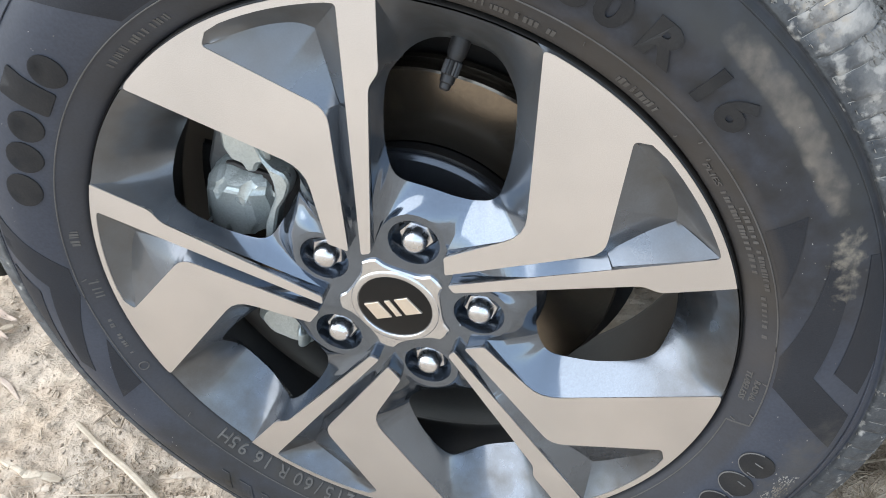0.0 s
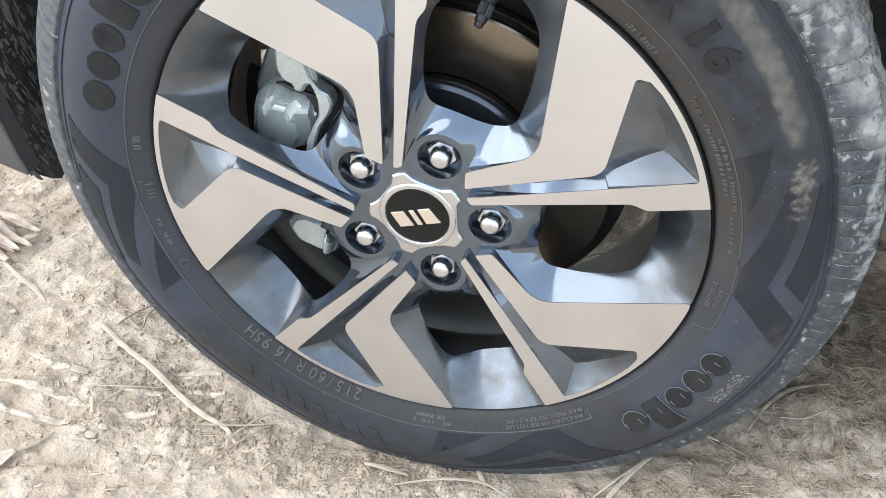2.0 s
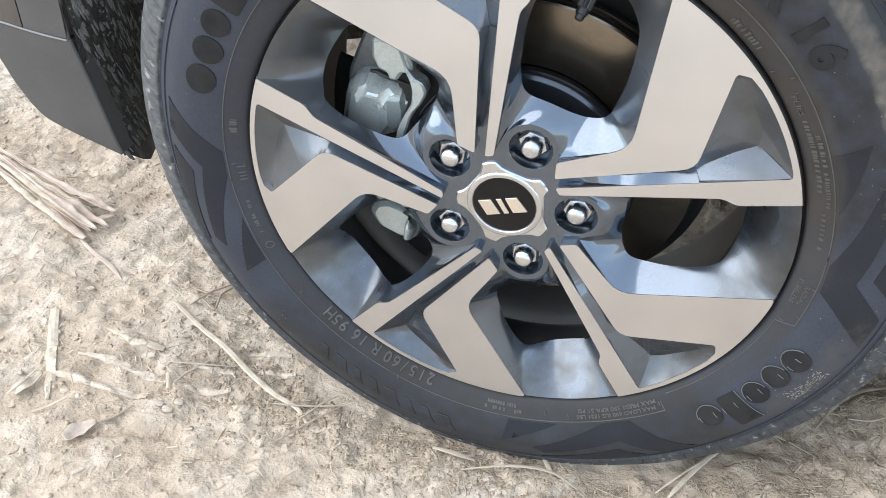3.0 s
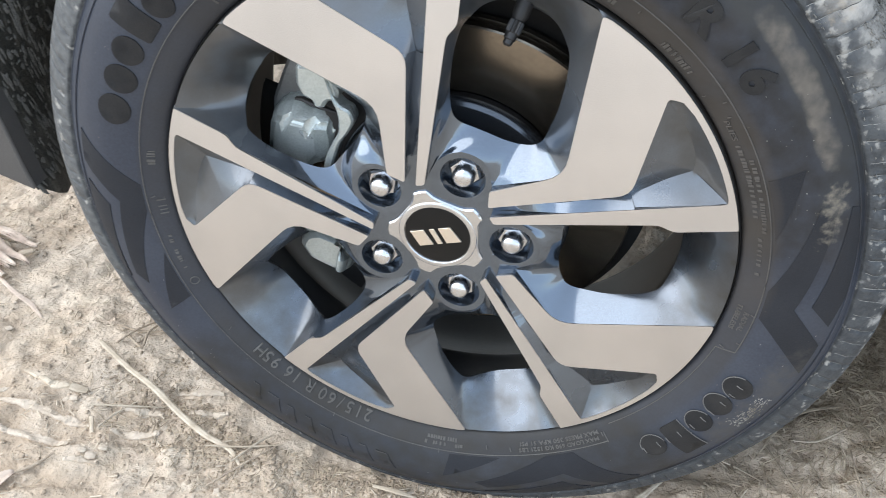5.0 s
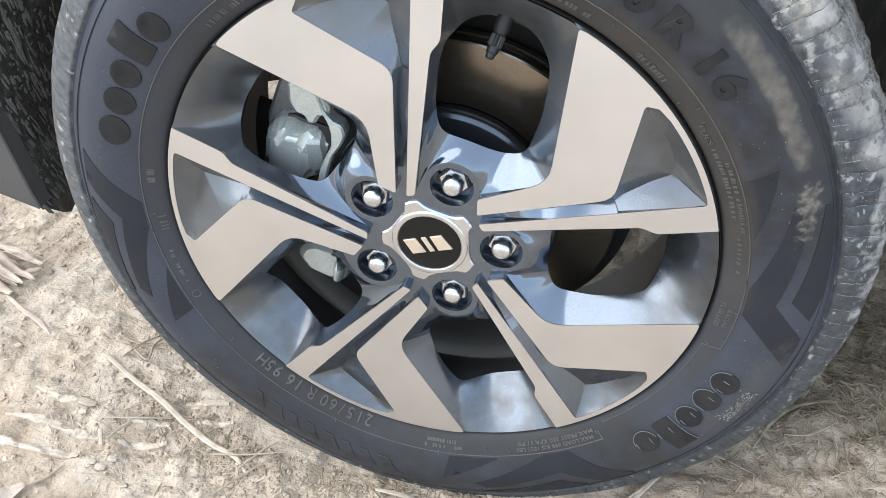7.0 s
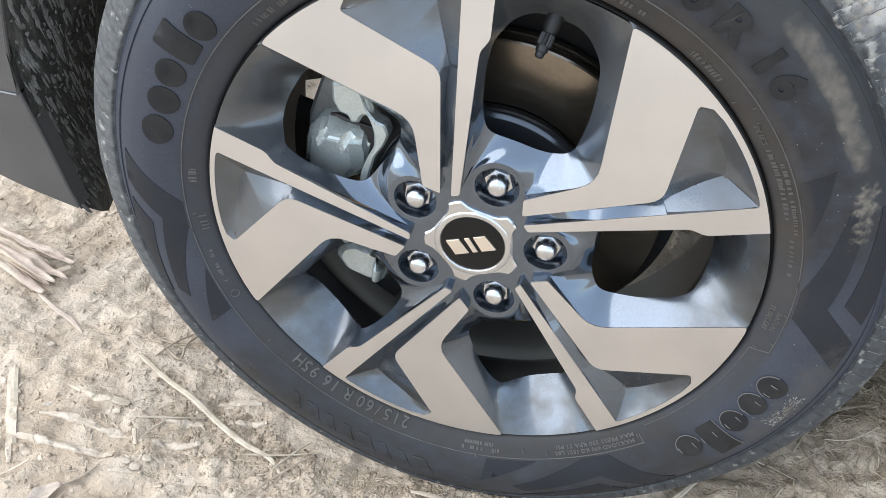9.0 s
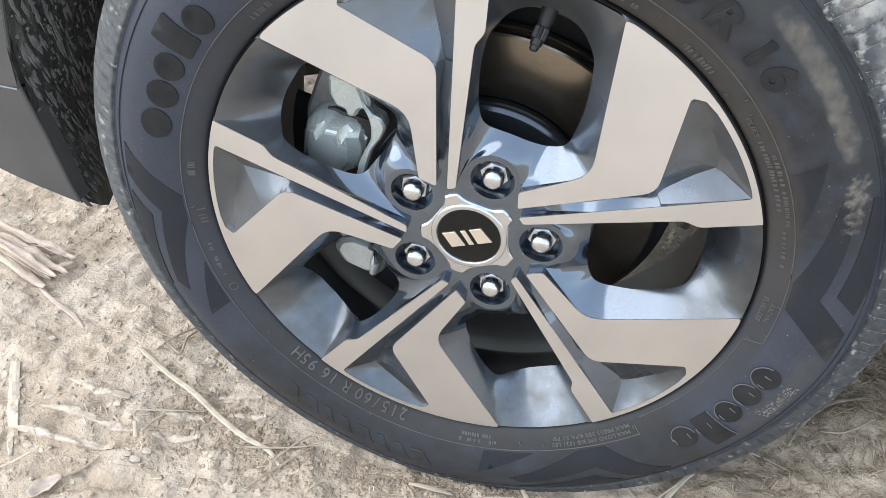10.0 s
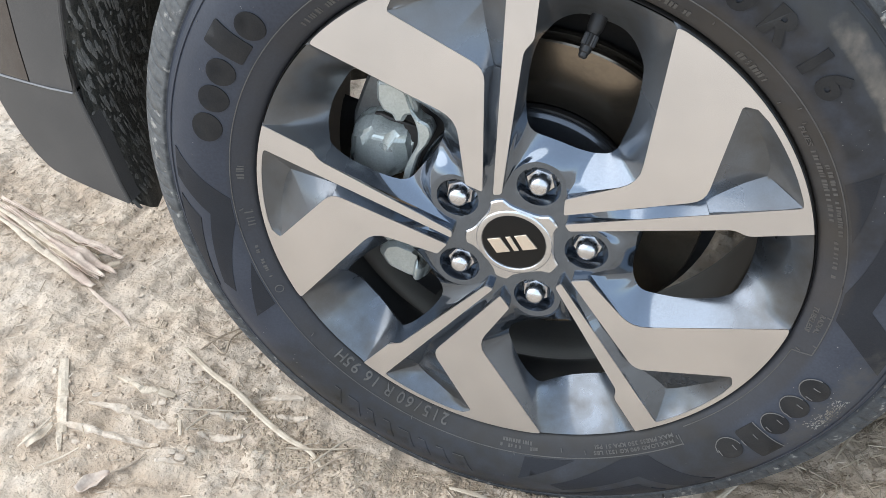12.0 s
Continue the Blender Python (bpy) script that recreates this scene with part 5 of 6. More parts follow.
def bar_text(r, a0, a1, h, seed, mat=None):
    """A line of writing too small to read: short raised bars along the band."""
    rnd = random.Random(seed)
    a = a0
    bars = []
    while a > a1:
        w, hh = rnd.choice((0.28, 0.4, 0.52)), h * rnd.uniform(0.75, 1.0)
        if rnd.random() < 0.86:
            bars.append([(r - h / 2, a - w), (r - h / 2, a), (r - h / 2 + hh, a), (r - h / 2 + hh, a - w)])
        a -= w + rnd.choice((0.16, 0.22, 0.6))
    raised("small_print", bars, mat or EDGE_RUBBER, 0.0006)


bar_text(0.2310, 70.5, 58.0, 0.0042, 1)
bar_text(0.2300, 48.6, 42.0, 0.0050, 2)
line_of_text("PLIES", 0.2296, 32.3, 28.4, 0.0034)
bar_text(0.2312, 27.4, 13.5, 0.0034, 3)
bar_text(0.2362, 24.5, 10.0, 0.0032, 4)
bar_text(0.2335, 9.0, 1.5, 0.0030, 5)
line_of_text("RADIAL", 0.2330, 352.6, 348.0, 0.0034)
line_of_text("TUBELESS", 0.2275, 353.8, 347.6, 0.0034)
line_of_text("MAX LOAD 690 KG 1521 LBS", 0.2342, 305.3, 286.5, 0.0033)
line_of_text("MAX PRESS 350 KPA 51 PSI", 0.2292, 305.8, 287.0, 0.0033)
bar_text(0.2352, 273.4, 264.5, 0.0032, 10)
bar_text(0.2305, 272.0, 265.5, 0.0032, 11)
bar_text(0.2315, 127.5, 113.0, 0.0048, 12)
bar_text(0.2330, 169.0, 165.0, 0.0060, 13)
bar_text(0.2305, 180.5, 177.0, 0.0065, 14)
bar_text(0.2330, 194.5, 186.0, 0.0032, 15)
ring_mark = [on_side(0.2318 + 0.0035 * math.sin(2 * math.pi * i / 20), 198.1 + 0.85 * math.cos(2 * math.pi * i / 20), 0.0004) for i in range(21)]
part("mould_mark", tube(ring_mark, 0.0005, 6), EDGE_RUBBER, tyre)


for r, a in ((0.2330, 63.0), (0.2360, 54.5), (0.2300, 46.0), (0.2275, 37.5), (0.2370, 35.5), (0.2345, 32.8), (0.2385, 352.6), (0.2385, 345.5), (0.2300, 343.0), (0.2330, 306.5), (0.2345, 284.5), (0.2330, 279.0),
             (0.2402, 268.0), (0.2402, 243.0), (0.2330, 212.0), (0.2350, 176.0)):
    part("vent_nub", tube([on_side(r - 0.0012, a, 0.0005), on_side(r, a + 0.1, 0.0016), on_side(r + 0.0014, a + 0.2, 0.0020)], [0.0005, 0.0004, 0.0003], 5), EDGE_RUBBER, tyre)


def mud_smear(polys, seed, count, size):
    """Dried mud thrown on the sidewall: many small flat crumbs within polar boxes (r0, r1, a0, a1)."""
    rnd = random.Random(seed)
    bm = bmesh.new()
    for _ in range(count):
        r0, r1, a0, a1, slope = rnd.choice(polys)
        u = rnd.gauss(0.5, 0.20)
        a = a0 + (a1 - a0) * rnd.random()
        r = r0 + (r1 - r0) * u + slope * (a - (a0 + a1) / 2)
        s = size * rnd.uniform(0.4, 1.4)
        n = rnd.randint(4, 7)
        t0 = rnd.random() * 6
        ring = []
        for i in range(n):
            q = s * rnd.uniform(0.6, 1.1)
            rr, aa = r + q * math.sin(t0 + 2 * math.pi * i / n), a + math.degrees(q * 1.8 * math.cos(t0 + 2 * math.pi * i / n) / r)
            ring.append(bm.verts.new(on_side(rr, aa, -0.0002)))
        top = bm.verts.new(on_side(r, a, s * 0.28 + 0.0003))
        for i in range(n):
            bm.faces.new((ring[i - 1], ring[i], top))
    ob = part("dried_mud", bm, PALE_MUD, tyre, "brown dried mud spatter", 60)
    ob["kind"] = "stuff"


mud_smear([(0.2700, 0.2900, 329, 337, 0.0)], 7, 220, 0.0006)
mud_smear([(0.2400, 0.2950, 320, 395, 0.0), (0.2450, 0.2930, 120, 330, 0.0)], 9, 110, 0.0004)



def on_tread(u, a, lift):
    """A point on the shoulder and tread: u runs from the groove (0) over the shoulder to the crown (1)."""
    k = 12 + u * 8.99
    i = int(k)
    (r0, y0), (r1, y1) = SIDE[i], SIDE[i + 1]
    r, y = r0 + (r1 - r0) * (k - i), y0 + (y1 - y0) * (k - i)
    dr, dy = r1 - r0, y1 - y0
    ln = math.hypot(dr, dy)
    r, y = r + lift * dy / ln, y - lift * dr / ln
    return (r * math.cos(radians(a)), y, r * math.sin(radians(a)))


def tread_mud(count, seed, mat, size, a_mid, a_dev, u_mid, u_dev, label):
    """Crumbs of dried mud stuck on the tread."""
    rnd = random.Random(seed)
    bm = bmesh.new()
    for _ in range(count):
        a, u = rnd.gauss(a_mid, a_dev), rnd.gauss(u_mid, u_dev)
        if not 0.16 < u < 0.95:
            continue
        s, n, t0, long = size * (0.3 + 1.5 * rnd.random() ** 3), rnd.randint(5, 8), rnd.random() * 6, rnd.uniform(1, 2.2)
        rings = []
        for scale, lift in ((1.0, -0.0004), (0.85, 0.35 * s + 0.0006)):
            ring = []
            for i in range(n):
                q = s * scale * rnd.uniform(0.6, 1.15)
                du, da = q * math.sin(t0 + 6.283 * i / n) / 0.115, math.degrees(long * q * math.cos(t0 + 6.283 * i / n) / 0.32)
                ring.append(bm.verts.new(on_tread(min(0.99, max(0.02, u + du)), a + da, lift)))
            rings.append(ring)
        for i in range(n):
            bm.faces.new((rings[0][i - 1], rings[0][i], rings[1][i], rings[1][i - 1]))
        bm.faces.new(rings[1])
    ob = part("dried_mud", bm, mat, tyre, label, 30)
    ob["kind"] = "stuff"


tread_mud(2200, 51, TREAD_MUD, 0.0008, 36, 20, 0.62, 0.22, "grey dried mud crumbs")
tread_mud(700, 52, TREAD_MUD, 0.0011, 52, 14, 0.50, 0.20, "grey-brown dried mud crumbs")
tread_mud(120, 53, PALE_MUD, 0.0006, 344, 6, 0.40, 0.20, "pale mud specks")
hair = random.Random(77)
for _ in range(16):
    a, u = hair.uniform(14, 66), hair.uniform(0.35, 0.9)
    a1, u1 = a + hair.uniform(-2.2, 2.2), min(0.97, max(0.1, u + hair.uniform(-0.12, 0.16)))
    part("straw_fibre", tube([on_tread(u, a, 0.0012), on_tread((u + u1) / 2, (a + a1) / 2, 0.0026), on_tread(u1, a1, 0.0018 + hair.uniform(0, 0.003))], [0.00025, 0.0003, 0.0002], 5), STRAW, tyre)

# ---------------------------------------------------------------- litter on the ground
stalk("bent_straw", [(-0.398, 0.074, 0.006), (-0.352, 0.051, 0.006), (-0.310, 0.031, 0.007), (-0.269, 0.0115, 0.007), (-0.232, -0.005, 0.006), (-0.203, -0.013, 0.005), (-0.180, -0.033, 0.004)],
      [0.0028, 0.0034, 0.0035, 0.0034, 0.0030, 0.0014], PALE_STRAW, "long pale bent straw stalk lying on the earth", 0.35, 6)
stalk("husk_chip", [(-0.394, 0.008, 0.003), (-0.374, 0.008, 0.003)], [0.004, 0.005, 0.003], STRAW, "small rounded husk chip on the earth", 0.4)


def flat_strip(name, pts, widths, thick, mat, seed, rag=0.25):
    """A thin flat piece with ragged, crisp edges along ground points (x, y)."""
    rnd = random.Random(seed)
    path = spline([(x, y) for x, y in pts], 10)
    n = len(path)
    bm = bmesh.new()
    rows = []
    drift = [0.0, 0.0]
    for i, (x, y) in enumerate(path):
        d = np.array(path[min(i + 1, n - 1)]) - np.array(path[max(i - 1, 0)])
        d = d / (np.linalg.norm(d) + 1e-9)
        w = float(np.interp(i / (n - 1), [j / (len(widths) - 1) for j in range(len(widths))], widths))
        drift = [0.72 * q + rag * rnd.uniform(-1, 1) for q in drift]
        row = []
        for u, lift in ((-1.12, -0.002), (-1.0, 0.75), (-0.35, 1.0), (0.3, 0.92), (1.0, 0.7), (1.12, -0.002)):
            q = u * w * (1 + drift[0 if u < 0 else 1])
            px, py = x - d[1] * q, y + d[0] * q
            z = ground_height(px, py) + (thick * lift * rnd.uniform(0.8, 1.15) if lift > 0 else -0.003)
            row.append(bm.verts.new((px, py, z)))
        rows.append(row)
    for p, q in zip(rows, rows[1:]):
        for j in range(5):
            bm.faces.new((p[j], p[j + 1], q[j + 1], q[j]))
    bm.faces.new(rows[0])
    bm.faces.new(rows[-1][::-1])
    return part(name, bm, mat, None, "", 10)


def tread_print(pts, radii):
    """A low broken ridge of earth squeezed up by a passing tread."""
    ob = flat_strip("earth_ridge", pts, [q * 0.72 for q in radii], 0.0030, PALE_CRUST, int(abs(pts[0][0]) * 10000), 0.20)
    return tagged(ob, "low ridge of dry earth pressed by a tyre tread", "earth ridge", "tread prints")


tagged(flat_strip("flat_stick", [(-0.531, 0.023), (-0.505, -0.016), (-0.480, -0.051), (-0.466, -0.072)], [0.0052, 0.0056, 0.0058, 0.0058], 0.0036, PALE_STRAW, 3, 0.05),
       "short flat pale split stalk on the earth", "straw")
tagged(flat_strip("flat_stick", [(-0.4735, -0.066), (-0.4660, -0.078), (-0.4570, -0.091)], [0.0030, 0.0034, 0.0014], 0.0030, PALE_STRAW, 5, 0.08),
       "splintered end of a pale split stalk", "straw")
tagged(flat_strip("husk_strip", [(-0.457, 0.017), (-0.432, 0.011), (-0.411, 0.006), (-0.395, 0.011)], [0.001, 0.0038, 0.0046, 0.003], 0.0028, PALE_STRAW, 8, 0.15),
       "pale flat husk strip pressed in the earth", "straw")
tread_print([(-0.462, -0.027), (-0.427, -0.025), (-0.396, -0.028), (-0.374, -0.030), (-0.350, -0.029)], [0.002, 0.0050, 0.0058, 0.0055, 0.003])
tread_print([(-0.475, -0.062), (-0.440, -0.059), (-0.418, -0.059), (-0.391, -0.059), (-0.358, -0.056)], [0.002, 0.0048, 0.0056, 0.0060, 0.003])
tread_print([(-0.330, 0.000), (-0.310, 0.003), (-0.287, 0.008)], [0.003, 0.0060, 0.004])
tread_print([(-0.326, -0.029), (-0.302, -0.024), (-0.280, -0.014)], [0.003, 0.0070, 0.004])
tread_print([(-0.290, 0.040), (-0.262, 0.046), (-0.238, 0.052)], [0.003, 0.0055, 0.003])
tread_print([(-0.262, 0.018), (-0.240, 0.022), (-0.222, 0.028)], [0.003, 0.0050, 0.003])
tread_print([(-0.350, -0.075), (-0.332, -0.070), (-0.318, -0.068)], [0.003, 0.0055, 0.003])
stalk("straw_bit", [(-0.350, -0.023, 0.005), (-0.343, -0.037, 0.004)], [0.0022, 0.0022], PALE_STRAW, "stubby pale straw bit on the earth", 0.6)
stalk("straw", [(-0.337, -0.033, 0.005), (-0.332, -0.012, 0.006), (-0.318, 0.012, 0.005)], [0.0010, 0.0012, 0.0008], STRAW, "thin tan straw on the earth", 1.0)
stalk("straw", [(-0.360, -0.010, 0.005), (-0.325, 0.000, 0.006), (-0.290, 0.016, 0.005)], [0.0008, 0.0010, 0.0007], STRAW, "thin tan straw on the earth", 1.0)
stalk("twig", [(-0.205, -0.062, 0.004), (-0.179, -0.029, 0.006), (-0.156, -0.001, 0.005)], [0.0010, 0.0012, 0.0008], MUD, "thin dark twig beside the tyre", 1.0)
stalk("straw", [(-0.228, -0.017, 0.005), (-0.188, -0.009, 0.007), (-0.150, 0.004, 0.005)], [0.0008, 0.0011, 0.0008], STRAW, "thin tan straw beside the tyre", 1.0)
stalk("straw", [(-0.192, -0.030, 0.006), (-0.175, 0.002, 0.008), (-0.165, 0.015, 0.006)], [0.0009, 0.0012, 0.0008], STRAW, "thin tan straw beside the tyre", 1.0)
stalk("twig", [(-0.370, 0.089, 0.004), (-0.349, 0.078, 0.007), (-0.352, 0.100, 0.010), (-0.349, 0.122, 0.006)], [0.0012, 0.0016, 0.0012], MUD, "forked brown twig on the earth", 1.0)
stalk("twig", [(-0.395, 0.104, 0.004), (-0.365, 0.102, 0.006), (-0.338, 0.110, 0.005)], [0.0009, 0.0012, 0.0008], MUD, "thin brown twig on the earth", 1.0)
stalk("straw", [(0.243, 0.078, 0.006), (0.219, 0.044, 0.007), (0.200, 0.012, 0.005), (0.190, -0.006, 0.004)], [0.0018, 0.0030, 0.0026, 0.0010], PALE_STRAW, "pale split straw sticking out from under the tyre", 0.4, 6)
stalk("straw", [(0.223, 0.050, 0.007), (0.198, 0.020, 0.006), (0.178, -0.004, 0.004)], [0.0010, 0.0014, 0.0008], PALE_STRAW, "thin pale straw beside the tyre", 0.6)
stalk("straw", [(0.323, 0.111, 0.005), (0.342, 0.145, 0.010), (0.367, 0.169, 0.011), (0.402, 0.181, 0.007)], [0.0006, 0.0020, 0.0024, 0.0008], BROWN_STRAW, "curved tan stalk in loose earth", 0.45)
stalk("twig", [(0.330, 0.124, 0.005), (0.344, 0.095, 0.006), (0.350, 0.081, 0.005), (0.366, 0.058, 0.004), (0.380, 0.044, 0.003)], [0.0010, 0.0010, 0.0008, 0.0006], MUD, "thin dark root on the earth", 1.0)
stalk("twig", [(0.410, 0.130, 0.005), (0.412, 0.100, 0.006), (0.425, 0.075, 0.004)], [0.0008, 0.0009, 0.0006], MUD, "thin dark root on the earth", 1.0)
stalk("straw", [(0.276, 0.103, 0.006), (0.298, 0.099, 0.004)], [0.0016, 0.0012], PALE_STRAW, "short pale straw beside the tyre", 0.6)
stalk("straw", [(0.300, 0.095, 0.005), (0.325, 0.080, 0.004)], [0.0010, 0.0007], STRAW, "short tan straw beside the tyre", 0.8)
stalk("straw", [(0.060, 0.010, 0.005), (0.075, -0.013, 0.004)], [0.0020, 0.0028], PALE_STRAW, "short pale straw against the tyre", 0.5)
stalk("straw", [(-0.010, -0.037, 0.005), (0.035, -0.022, 0.008), (0.075, -0.014, 0.006), (0.105, -0.022, 0.003)], [0.0006, 0.0016, 0.0018, 0.0006], STRAW, "pale husk blade in front of the tyre", 0.4)
stalk("husk_chip", [(-0.045, -0.022, 0.010), (-0.020, -0.024, 0.012), (0.000, -0.022, 0.008)], [0.0014, 0.0030, 0.0010], STRAW, "pale torn husk chip against the tyre", 0.5)
stalk("husk_chip", [(-0.580, 0.182, 0.010), (-0.566, 0.194, 0.012)], [0.004, 0.006, 0.003], STRAW, "curled husk chip beside the husk", 0.5)


def leaf(name, pts, widths, mat, label, curl=0.004):
    """A thin curled blade along ground points."""
    mid = spline(pts, 5)
    bm = bmesh.new()
    rows = []
    n = len(mid)
    for i, (x, y, lift) in enumerate(mid):
        d = np.array(mid[min(i + 1, n - 1)][:2]) - np.array(mid[max(i - 1, 0)][:2])
        d = d / (np.linalg.norm(d) + 1e-9)
        w = float(np.interp(i / (n - 1), [j / (len(widths) - 1) for j in range(len(widths))], widths))
        row = []
        for u in (-1, -0.5, 0, 0.5, 1):
            px, py = x - d[1] * w * u, y + d[0] * w * u
            row.append(bm.verts.new((px, py, ground_height(px, py) + lift + curl * u * u + 0.002 * noise.noise((px * 80, py * 80, 0)))))
        rows.append(row)
    for p, q in zip(rows, rows[1:]):
        for j in range(4):
            bm.faces.new((p[j], p[j + 1], q[j + 1], q[j]))
    ob = part(name, bm, mat, None, "", 60)
    so = ob.modifiers.new("thickness", "SOLIDIFY")
    so.thickness = 0.0008
    return tagged(ob, label, "leaf")


leaf("dry_leaf", [(-0.404, -0.132, 0.002), (-0.397, -0.116, 0.003), (-0.386, -0.102, 0.003)], [0.004, 0.009, 0.002], HUSK, "small dry grey-brown leaf on the earth")
leaf("dry_leaf", [(0.304, 0.115, 0.004), (0.314, 0.135, 0.010), (0.323, 0.152, 0.012)], [0.001, 0.0065, 0.001], PALE_STRAW, "pale dry leaf leaning in loose earth")
stalk("twig", [(-0.386, -0.102, 0.005), (-0.373, -0.091, 0.006), (-0.360, -0.075, 0.004)], [0.0012, 0.0018, 0.001], MUD, "thin brown twig beside a dry leaf", 1.0)

stalk("straw", [(-0.498, -0.102, 0.005), (-0.489, -0.082, 0.007), (-0.487, -0.058, 0.005)], [0.0012, 0.0018, 0.0010], PALE_STRAW, "thin pale straw beside a flat stalk", 0.5)
stalk("straw", [(-0.462, -0.118, 0.004), (-0.448, -0.102, 0.006), (-0.432, -0.087, 0.004)], [0.0010, 0.0016, 0.0008], PALE_STRAW, "thin pale straw on the earth", 0.5)
leaf("dry_leaf", [(-0.492, -0.098, 0.003), (-0.484, -0.084, 0.004), (-0.479, -0.066, 0.003)], [0.006, 0.0065, 0.0015], PALE_STRAW, "pale torn husk leaf beside a flat stalk")
stalk("pebble_clod", [(-0.387, -0.005, 0.002), (-0.379, -0.003, 0.002)], [0.0032, 0.0038, 0.0026], PALE_CRUST, "small rounded pale clod on the earth", 0.7)
for bx, by, br in ((-0.338, -0.062, 0.0040), (-0.328, -0.064, 0.0050), (-0.320, -0.053, 0.0042)):
    stalk("pebble_clod", [(bx - br, by, 0.001), (bx + br, by + 0.002, 0.001)], [br * 0.7, br, br * 0.6], PALE_CRUST, "small broken clod of pale earth", 0.6, 7)
stalk("twig", [(-0.380, 0.076, 0.004), (-0.368, 0.098, 0.008), (-0.352, 0.126, 0.005)], [0.0010, 0.0014, 0.0008], MUD, "thin brown root beside the tyre", 1.0)
stalk("straw", [(0.318, 0.150, 0.010), (0.335, 0.166, 0.012), (0.352, 0.172, 0.010)], [0.0008, 0.0014, 0.0008], PALE_STRAW, "pale straw in the loose earth behind the tyre", 0.6)
stalk("straw", [(0.352, 0.128, 0.008), (0.378, 0.133, 0.010), (0.405, 0.150, 0.008)], [0.0008, 0.0013, 0.0008], STRAW, "tan straw in the loose earth behind the tyre", 0.7)
stalk("straw", [(0.300, 0.170, 0.012), (0.330, 0.192, 0.014), (0.362, 0.190, 0.010)], [0.0008, 0.0013, 0.0007], STRAW, "tan straw in the loose earth behind the tyre", 0.7)

# a torn maize husk: strips that fan out from one end
husk = new("maize_husk")
tagged(husk, "torn dry maize husk with frayed pale strips on the earth", "husk")
for i in range(15):
    u = (i * 4 % 15) / 14
    a0, b0 = (-0.830 + 0.02 * (i % 3), 0.268 - 0.022 * u), (-0.588 - 0.034 * abs(u - 0.45) + 0.018 * (i % 3) - 0.03 * (i % 4 == 1), 0.206 - 0.064 * u)
    mx, my = (a0[0] + b0[0]) / 2, (a0[1] + b0[1]) / 2 - 0.003
    layer = 0.003 + 0.0022 * (i % 5)
    ob = leaf("strip", [(a0[0], a0[1], layer), (mx, my, layer + 0.003), ((mx + b0[0]) / 2, (my + b0[1]) / 2 - 0.001, layer + 0.003), (b0[0], b0[1], layer + 0.003 * (i % 3) - 0.002)],
              [0.0022, 0.0036 + 0.001 * (i % 2), 0.0050 + 0.0015 * (i % 3), 0.0022 + 0.0020 * (i % 2)], HUSK if i % 3 else PALE_STRAW, "", 0.0022 - 0.0034 * (i % 2))
    for key in ("label", "category"):
        if key in ob:
            del ob[key]
    ob.parent = husk
stalk("straw", [(-0.580, 0.142, 0.005), (-0.539, 0.119, 0.004), (-0.513, 0.110, 0.004), (-0.488, 0.094, 0.003)], [0.002, 0.0030, 0.0035, 0.0008], HUSK, "thin reddish straw tail by the husk", 0.4)


def scatter(name, count, seed, place, length, width, mat, label, hug=0.0015, lift=0.004):
    """Loose bits lying every way: slim bars of four sides."""
    rnd = random.Random(seed)
    verts, faces = [], []
    for _ in range(count):
        x, y = place(rnd)
        if math.hypot(x * 0.9, (y - 0.09) * 2.4) < 0.26 and y > 0.0:
            continue
        ll, ww, t = length * rnd.uniform(0.25, 1.3), width * rnd.uniform(0.5, 1.4), rnd.uniform(0, math.pi)
        dx, dy = math.cos(t) * ll / 2, math.sin(t) * ll / 2
        nx, ny = -math.sin(t) * ww / 2, math.cos(t) * ww / 2
        z0, z1 = ground_height(x - dx, y - dy) + rnd.uniform(0, lift), ground_height(x + dx, y + dy) + rnd.uniform(0, lift)
        s = len(verts)
        for ex, ey, ez in ((x - dx, y - dy, z0), (x + dx, y + dy, z1)):
            verts += [(ex + nx, ey + ny, ez), (ex, ey, ez + ww * 0.45), (ex - nx, ey - ny, ez), (ex, ey, ez - ww * 0.45)]
        for i in range(4):
            j = (i + 1) % 4
            faces.append((s + i, s + j, s + 4 + j, s + 4 + i))
        faces.append((s, s + 3, s + 2, s + 1))
        faces.append((s + 4, s + 5, s + 6, s + 7))
    me = bpy.data.meshes.new(name)
    me.from_pydata(verts, [], faces)
    me.materials.append(mat)
    return tagged(new(name, me), label, "straw litter", kind="stuff")


def clods(name, count, seed, place, size, mat, label):
    rnd = random.Random(seed)
    base = bmesh.new()
    bmesh.ops.create_icosphere(base, subdivisions=1, radius=1)
    bv = [v.co.copy() for v in base.verts]
    bf = [[v.index for v in f.verts] for f in base.faces]
    base.free()
    verts, faces = [], []
    for _ in range(count):
        x, y = place(rnd)
        if math.hypot(x * 0.9, (y - 0.09) * 2.4) < 0.25 and y > 0.0:
            continue
        s = size * rnd.uniform(0.3, 1.0) ** 2 * 1.6
        sx, sy, sz = s * rnd.uniform(0.7, 1.3), s * rnd.uniform(0.7, 1.3), s * rnd.uniform(0.4, 0.7)
        z = ground_height(x, y)
        k = len(verts)
        for v in bv:
            q = 1 + 0.35 * noise.noise((v.x * 2 + x * 50, v.y * 2 + y * 50, v.z * 2))
            verts.append((x + v.x * sx * q, y + v.y * sy * q, z + v.z * sz * q))
        faces += [tuple(k + i for i in f) for f in bf]
    me = bpy.data.meshes.new(name)
    me.from_pydata(verts, [], faces)
    me.shade_smooth()
    me.materials.append(mat)
    return tagged(new(name, me), label, "earth", kind="stuff")


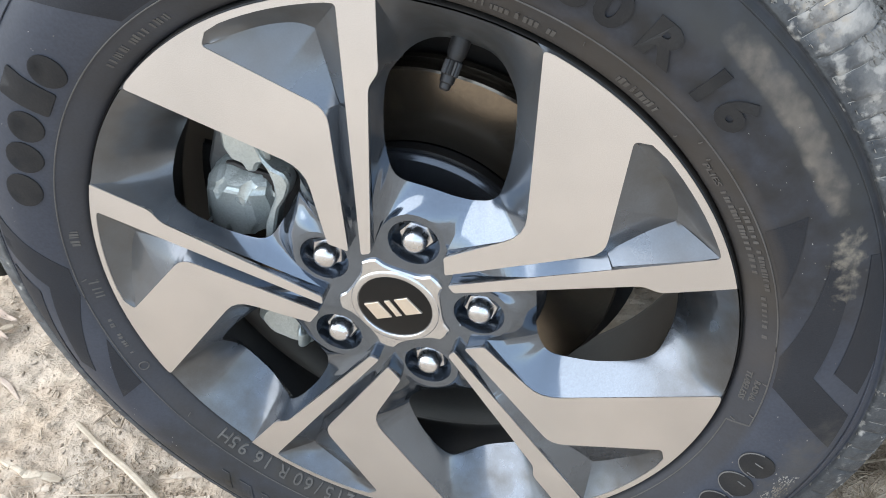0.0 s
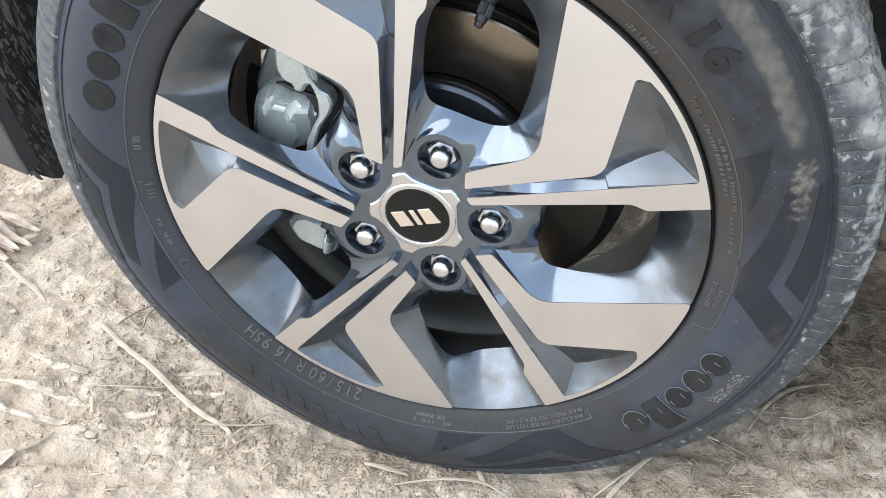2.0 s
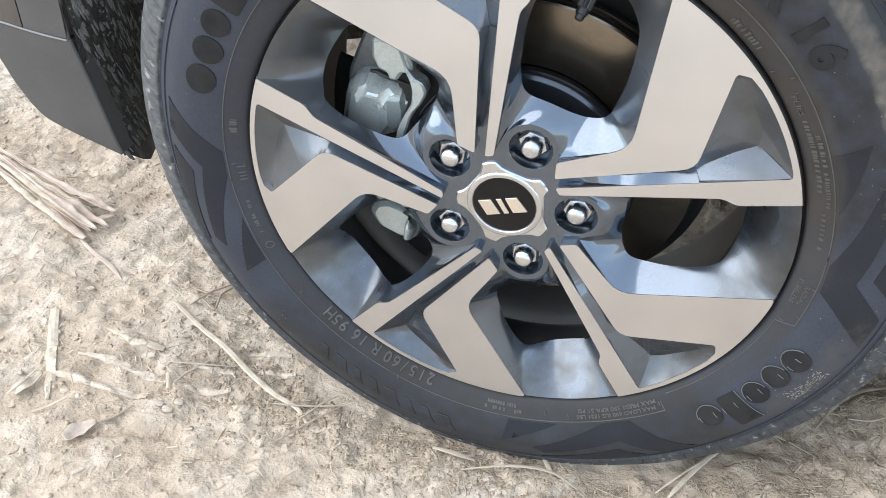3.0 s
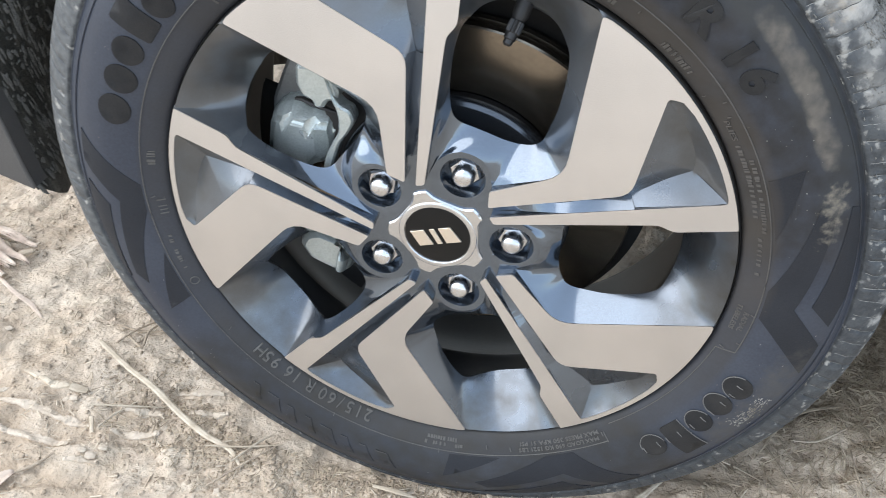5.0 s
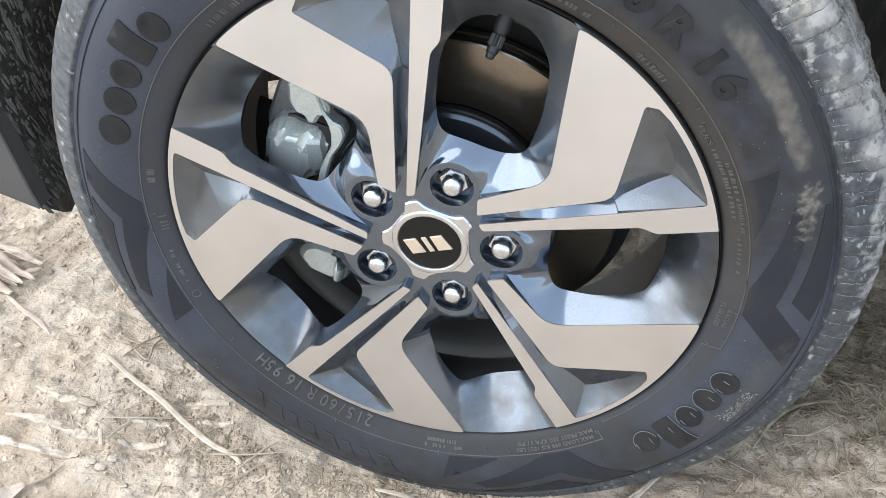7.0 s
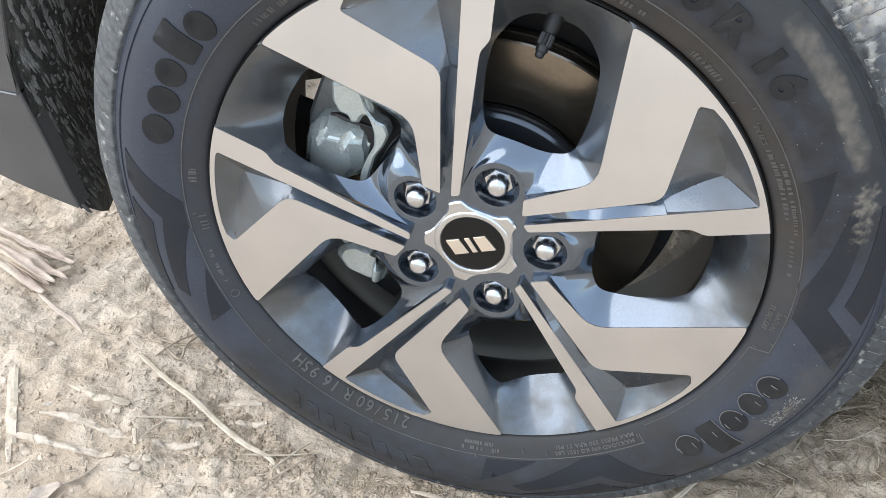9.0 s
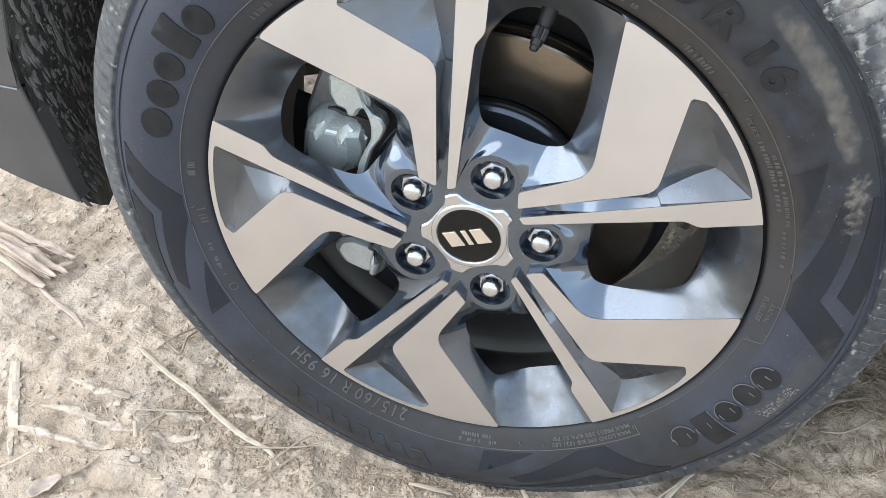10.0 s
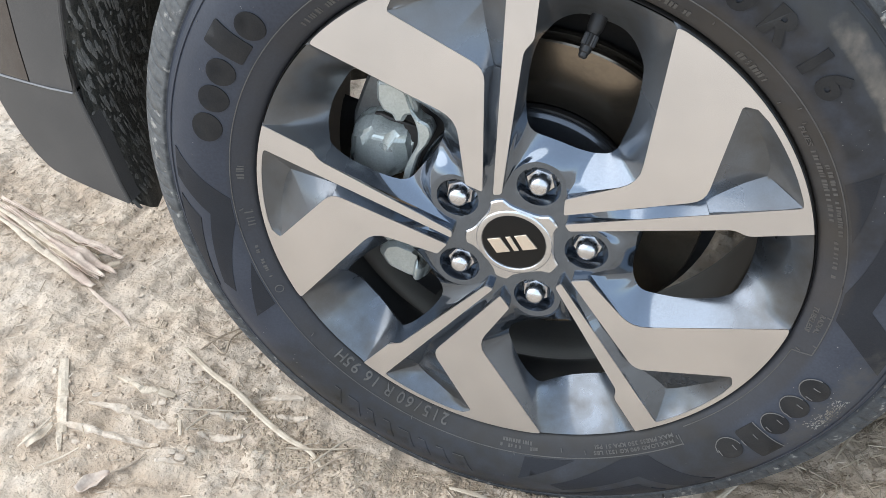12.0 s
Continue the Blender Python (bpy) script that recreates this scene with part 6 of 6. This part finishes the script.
def crust_flakes(name, count, seed, place, size, mat, label):
    """Thin broken plates of earth lying on the ground, each with five to seven corners."""
    rnd = random.Random(seed)
    verts, faces = [], []
    for _ in range(count):
        x, y = place(rnd)
        if math.hypot(x * 0.9, (y - 0.09) * 2.4) < 0.26 and y > 0.0:
            continue
        s, n, t0 = size * (0.35 + 1.3 * rnd.random() ** 3), rnd.randint(5, 7), rnd.uniform(0, 6)
        z, tx, ty, long, turn_by = ground_height(x, y), rnd.gauss(0, 0.16), rnd.gauss(0, 0.16), rnd.uniform(1.0, 2.1), rnd.uniform(0, 3.1)
        k, thick = len(verts), s * rnd.uniform(0.18, 0.4)
        for scale, up in ((1.06, -0.5), (1.0, 0.55), (0.82, 1.0)):
            rr = random.Random(k)
            for i in range(n):
                q = s * scale * rr.uniform(0.65, 1.15)
                u, v = q * long * math.cos(t0 + 6.283 * i / n), q * math.sin(t0 + 6.283 * i / n)
                dx, dy = u * math.cos(turn_by) - v * math.sin(turn_by), u * math.sin(turn_by) + v * math.cos(turn_by)
                verts.append((x + dx, y + dy, z + thick * up + tx * dx + ty * dy))
        for lv in (0, 1):
            for i in range(n):
                j = (i + 1) % n
                faces.append((k + lv * n + i, k + lv * n + j, k + (lv + 1) * n + j, k + (lv + 1) * n + i))
        faces.append(tuple(k + 2 * n + i for i in range(n)))
    me = bpy.data.meshes.new(name)
    me.from_pydata(verts, [], faces)
    me.materials.append(mat)
    return tagged(new(name, me), label, "earth", kind="stuff")


def near_field(rnd):
    return rnd.uniform(-1.0, 0.55), rnd.uniform(-0.25, 0.45)


def by_tyre(rnd):
    a = rnd.uniform(0, 1)
    near = 0.10 * max(0, 0.45 - a)
    return -0.34 + 0.79 * a + rnd.gauss(0, 0.04), -0.030 + near + rnd.gauss(0, 0.032) + 0.16 * max(0, a - 0.55)


def behind_tyre(rnd):
    return 0.40 + rnd.gauss(0, 0.09), 0.25 + rnd.gauss(0, 0.085)


scatter("straw_litter", 2300, 11, near_field, 0.011, 0.0011, STRAW, "short tan straw bits strewn over the earth")
scatter("straw_litter", 2700, 12, by_tyre, 0.010, 0.0009, BROWN_STRAW, "short tan straw bits heaped along the tyre")
scatter("straw_litter", 5200, 13, behind_tyre, 0.015, 0.0010, BROWN_STRAW, "matted brown straw in the loose earth behind the tyre", lift=0.008)
scatter("straw_litter", 500, 14, near_field, 0.016, 0.0009, BROWN_STRAW, "brown stalk bits strewn over the earth")
clods("earth_crumbs", 3600, 21, near_field, 0.0022, SOIL, "small crumbs of dry earth")
clods("earth_crumbs", 4200, 22, by_tyre, 0.0021, MUD, "brown crumbs of earth along the tyre")
clods("earth_crumbs", 1500, 23, behind_tyre, 0.0032, MUD, "brown clods of loose earth behind the tyre")
scatter("straw_litter", 1500, 15, near_field, 0.009, 0.0013, PALE_STRAW, "pale chaff strewn over the earth")
crust_flakes("earth_flakes", 650, 41, near_field, 0.0026, PALE_CRUST, "thin pale flakes of dry earth crust")
crust_flakes("earth_flakes", 1100, 42, near_field, 0.0030, SOIL, "broken flakes of dry trodden earth")
crust_flakes("earth_flakes", 420, 43, behind_tyre, 0.0060, MUD, "brown broken earth behind the tyre")
